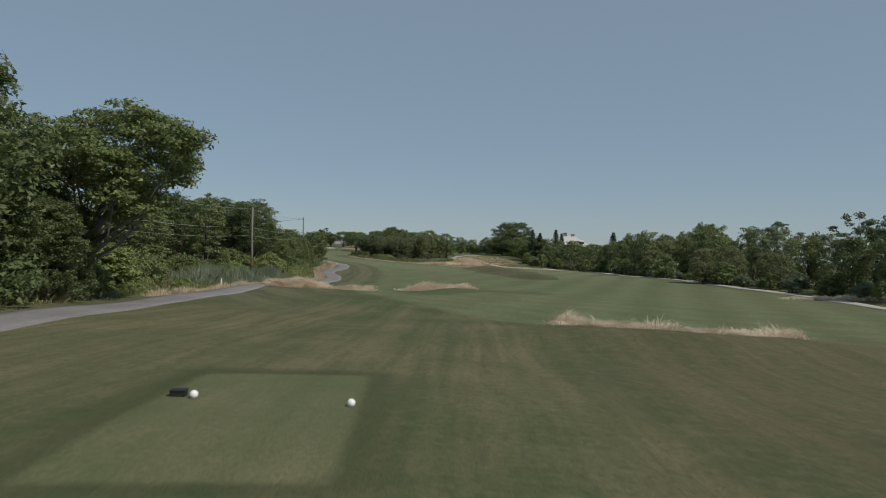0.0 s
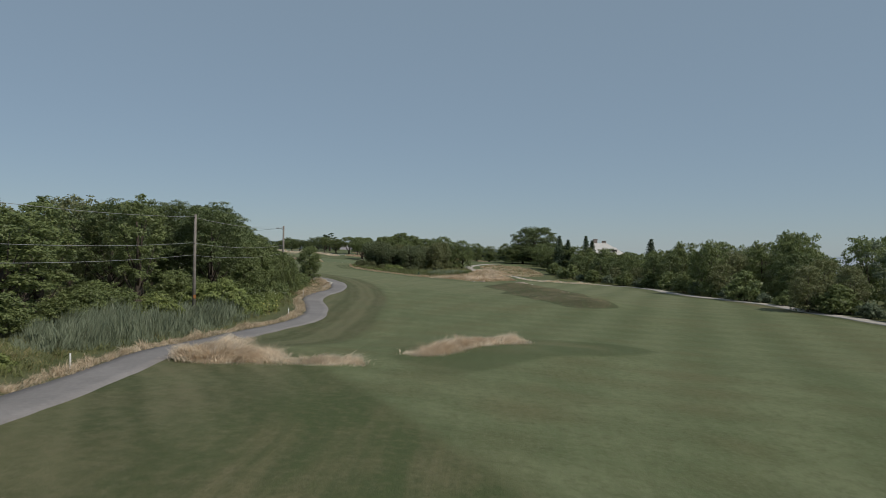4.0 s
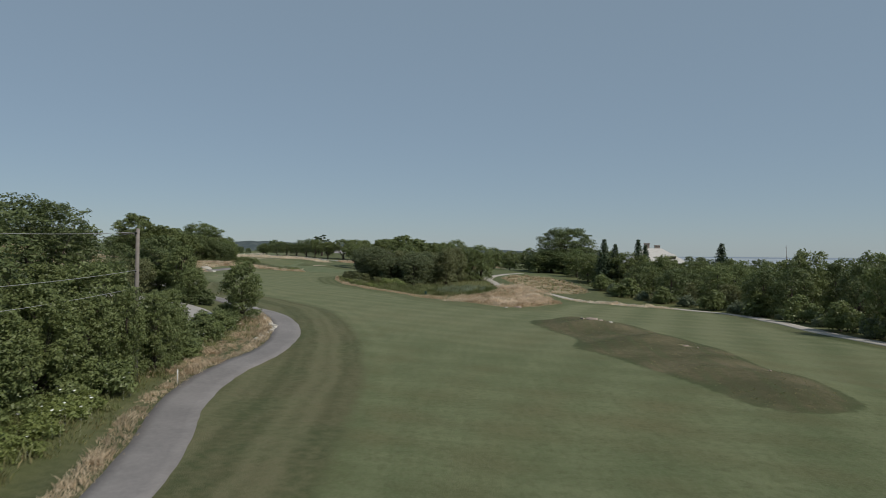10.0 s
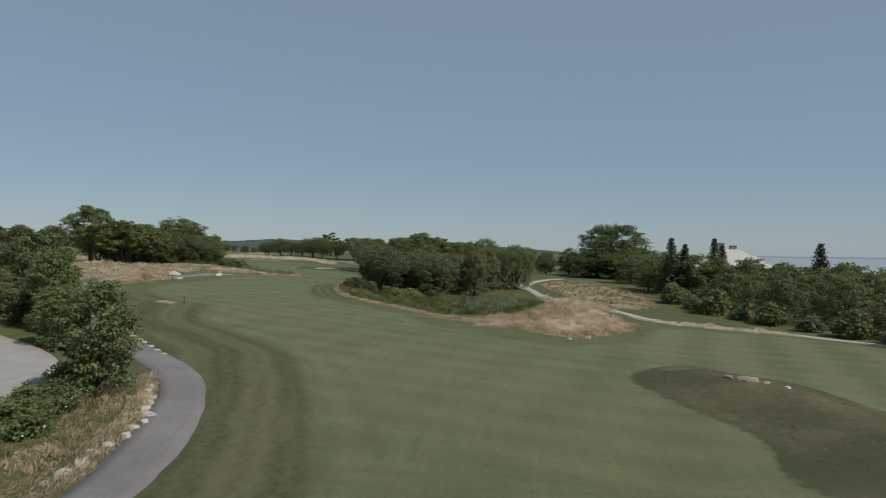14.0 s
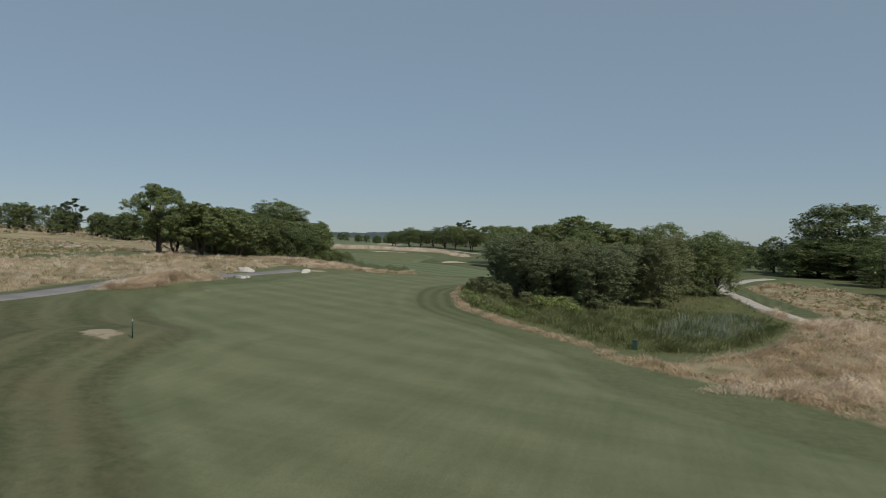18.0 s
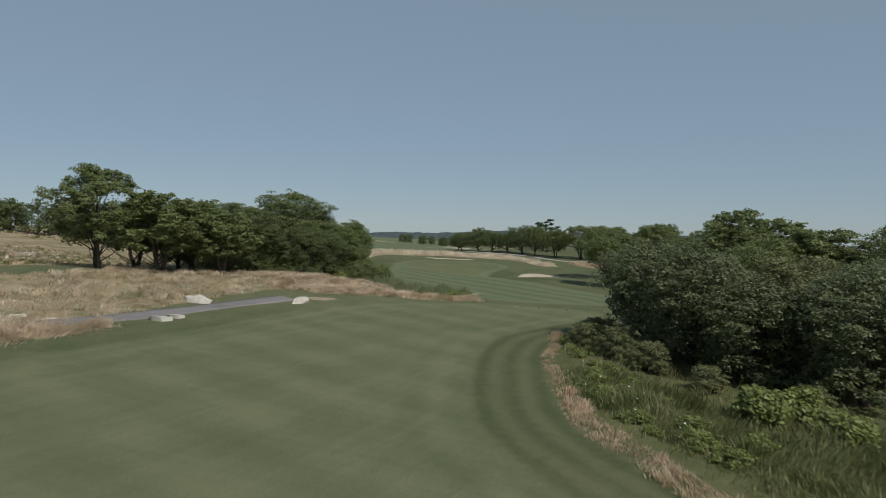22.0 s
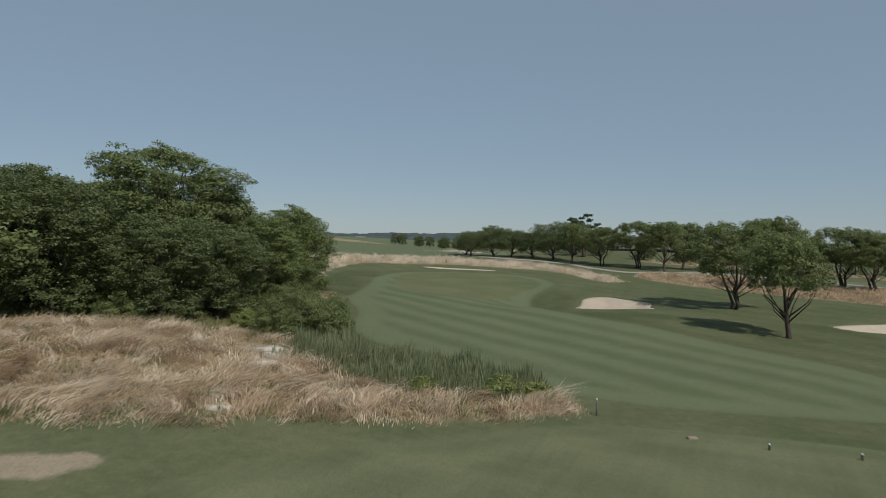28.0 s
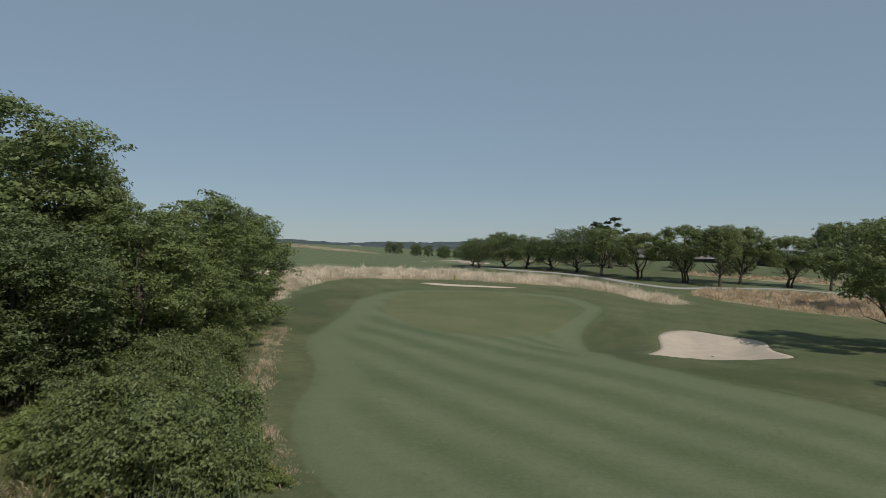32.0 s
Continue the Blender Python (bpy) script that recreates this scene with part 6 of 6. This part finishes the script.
for x, y in ((-54.7, 197.6), (-47.0, 246.4)):
    plate(x, y, "small grey stone marker lying in the mown grass")


def flagstick():
    root = thing("flagstick", at(-77.7, 299.4), "thin white flagstick with a yellow flag on the green", "flagstick")
    part("stick", tube(bmesh.new(), [(0, 0, -0.2), (0, 0, 1.2), (0, 0, 2.3)], [0.010, 0.008, 0.007], 8), WOOD_GREY, root)
    bm = bmesh.new()
    for k in range(7):
        for z in (1.95, 2.28):
            bm.verts.new((0.045 * k, 0.04 * math.sin(k * 1.1), z - 0.015 * k))
    bm.verts.ensure_lookup_table()
    for k in range(6):
        bm.faces.new([bm.verts[2 * k], bm.verts[2 * k + 2], bm.verts[2 * k + 3], bm.verts[2 * k + 1]])
    bmesh.ops.solidify(bm, geom=bm.faces[:], thickness=0.006)
    part("flag", bm, YELLOW, root, "small yellow drooping flag")


flagstick()


# ---- buildings ----
def hip_roof(bm, w, d, z, rise, over=0.5, thick=0.18):
    w, d = w / 2 + over, d / 2 + over
    ridge = max(w - d, 0.3)
    base = [bm.verts.new(p) for p in ((-w, -d, z), (w, -d, z), (w, d, z), (-w, d, z))]
    drip = [bm.verts.new(p) for p in ((-w, -d, z - thick), (w, -d, z - thick), (w, d, z - thick), (-w, d, z - thick))]
    a, b = bm.verts.new((-ridge, 0, z + rise)), bm.verts.new((ridge, 0, z + rise))
    for f in ((base[0], base[1], b, a), (base[1], base[2], b), (base[2], base[3], a, b), (base[3], base[0], a)):
        bm.faces.new(f)
    for k in range(4):
        bm.faces.new((drip[k], drip[(k + 1) % 4], base[(k + 1) % 4], base[k]))
    bm.faces.new(drip[::-1])
    return bm


def window(root, x, y, z, w, h, face):
    """A window set 5 cm into a wall that faces -y (0) or +x (1)."""
    turn = Matrix.Rotation(radians(90 * face), 3, "Z")
    spot = Vector((x, y, z))
    fr = bmesh.new()
    for dx, dz, sw, sh in ((-w / 2, 0, 0.1, h + 0.1), (w / 2, 0, 0.1, h + 0.1), (0, -h / 2, w, 0.1), (0, h / 2, w, 0.1), (0, 0, 0.05, h)):
        box(fr, spot + turn @ Vector((dx, 0, dz)), (sw, 0.12, sh), 0.0, None) if not face else box(fr, spot + Vector((0, dx, dz)), (0.12, sw, sh))
    win = part("window", fr, WHITE, root, "white-framed window")
    gl = bmesh.new()
    box(gl, spot, (w, 0.04, h) if not face else (0.04, w, h))
    part("pane", gl, GLASS, win)


def house():
    x, y = 37.9, 254.5
    g = 2.3
    root = thing("house", (x, y, g), "large brown-shingled house with a pale hipped roof", "house", turn=-6)
    part("wall", box(bmesh.new(), (0, 0, 3.0), (14, 10, 6.8)), SHINGLE, root)
    roof = part("roof", hip_roof(bmesh.new(), 14, 10, 6.6, 3.6, 0.7), ROOF, root, "pale grey shingled hip roof")
    dm = bmesh.new()
    box(dm, (4.0, -3.6, 7.6), (1.6, 1.4, 1.2))
    dormer = part("dormer", dm, SHINGLE, root, "small roof dormer")
    part("dormer_roof", hip_roof(bmesh.new(), 1.8, 1.6, 0, 0.7, 0.2, 0.08), ROOF, dormer).location = (4.0, -3.6, 8.2)
    for cx, cy, h in ((-1.6, 1.0, 11.4), (1.2, 2.5, 10.9)):
        ch = part("chimney", box(bmesh.new(), (cx, cy, h / 2 + 0.5), (1.3, 0.9, h - 1), 0.05), BRICK, root, "stone chimney")
        part("chimney_cap", box(bmesh.new(), (cx, cy, h + 0.06), (1.5, 1.1, 0.16), 0.03), BRICK, ch)
    for wx in (-5.2, -2.6, 0, 2.6, 5.2):
        for wz in (1.8, 4.9):
            window(root, wx, -5.0, wz, 0.95, 1.4, 0)
    for wy in (-3.2, 0, 3.2):
        window(root, 7.0, wy, 4.9, 0.95, 1.4, 1)


house()


def cottage(x, y, w, d, h, turn, label):
    g = at(x, y)[2]
    root = thing("cottage", (x, y, g), label, "house", "far houses", turn=turn)
    part("wall", box(bmesh.new(), (0, 0, h / 2 - 0.4), (w, d, h + 0.8)), SIDING_HAZED, root)
    bm = bmesh.new()
    ww, dd = w / 2 + 0.4, d / 2 + 0.4
    v = [bm.verts.new(p) for p in ((-ww, -dd, h), (ww, -dd, h), (ww, dd, h), (-ww, dd, h), (-ww, 0, h + d * 0.42), (ww, 0, h + d * 0.42))]
    for f in ((0, 1, 5, 4), (2, 3, 4, 5), (0, 4, 3), (1, 2, 5), (3, 2, 1, 0)):
        bm.faces.new([v[k] for k in f])
    part("roof", bm, ROOF_GREY, root, "grey pitched roof")
    for k in range(int(w // 3)):
        for z in ((1.7,) if h < 4 else (h - 4.3, h - 1.4)):
            window(root, -w / 2 + 1.6 + 3 * k, -d / 2, z, 1.0, 1.4, 0)


for x, y, w, d, h, turn in ((-60, 480, 12, 8, 3.0, 10), (-86, 480, 12, 8, 2.8, 4), (-384, 830, 10, 8, 6.0, 14), (-373, 838, 8, 6, 3.6, -20), (-366, 834, 7, 5, 3.2, 30), (-352, 842, 14, 9, 3.8, 42), (-342, 842, 7, 6, 3.2, -10)):
    cottage(x, y, w, d, h, turn, "distant house beyond the trees, walls greyed for haze")


def far_fence():
    """A long dark board fence beyond the park trees."""
    pts = [(-95, 470), (-80, 468), (-65, 466), (-50, 463), (-35, 459), (-20, 454), (-5, 448), (10, 441), (24, 433)]
    root = thing("board_fence", at(-35, 459), "long dark board fence beyond the trees", "fence")
    base = Vector(at(-35, 459))
    for a, b in zip(pts, pts[1:]):
        za, zb = Vector(at(*a)), Vector(at(*b))
        bm = bmesh.new()
        v = [bm.verts.new(q - base) for q in (za - Vector((0, 0, 0.3)), zb - Vector((0, 0, 0.3)), zb + Vector((0, 0, 2.1)), za + Vector((0, 0, 2.1)))]
        bm.faces.new(v)
        bmesh.ops.solidify(bm, geom=bm.faces[:], thickness=0.08)
        part("panel", bm, DARK_METAL, root)
        part("post", box(bmesh.new(), za - base + Vector((0, 0, 1.0)), (0.2, 0.2, 2.6), 0.02), DARK_METAL, root)


far_fence()


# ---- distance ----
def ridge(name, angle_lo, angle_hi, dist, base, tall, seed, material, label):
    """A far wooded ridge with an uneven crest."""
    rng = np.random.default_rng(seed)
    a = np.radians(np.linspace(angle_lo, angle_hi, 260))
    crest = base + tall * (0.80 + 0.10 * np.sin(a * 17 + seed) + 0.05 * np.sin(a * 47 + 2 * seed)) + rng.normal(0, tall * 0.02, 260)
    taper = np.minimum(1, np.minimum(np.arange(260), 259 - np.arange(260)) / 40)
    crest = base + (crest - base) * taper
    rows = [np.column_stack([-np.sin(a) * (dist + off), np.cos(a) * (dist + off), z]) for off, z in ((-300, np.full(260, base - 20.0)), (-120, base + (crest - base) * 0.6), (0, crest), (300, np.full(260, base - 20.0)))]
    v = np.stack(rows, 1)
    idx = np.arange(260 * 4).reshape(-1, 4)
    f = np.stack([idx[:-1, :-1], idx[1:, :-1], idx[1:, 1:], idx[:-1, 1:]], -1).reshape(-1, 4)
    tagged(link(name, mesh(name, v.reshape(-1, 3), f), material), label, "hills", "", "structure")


# Distance haze is put into the material as a faint blue emission.
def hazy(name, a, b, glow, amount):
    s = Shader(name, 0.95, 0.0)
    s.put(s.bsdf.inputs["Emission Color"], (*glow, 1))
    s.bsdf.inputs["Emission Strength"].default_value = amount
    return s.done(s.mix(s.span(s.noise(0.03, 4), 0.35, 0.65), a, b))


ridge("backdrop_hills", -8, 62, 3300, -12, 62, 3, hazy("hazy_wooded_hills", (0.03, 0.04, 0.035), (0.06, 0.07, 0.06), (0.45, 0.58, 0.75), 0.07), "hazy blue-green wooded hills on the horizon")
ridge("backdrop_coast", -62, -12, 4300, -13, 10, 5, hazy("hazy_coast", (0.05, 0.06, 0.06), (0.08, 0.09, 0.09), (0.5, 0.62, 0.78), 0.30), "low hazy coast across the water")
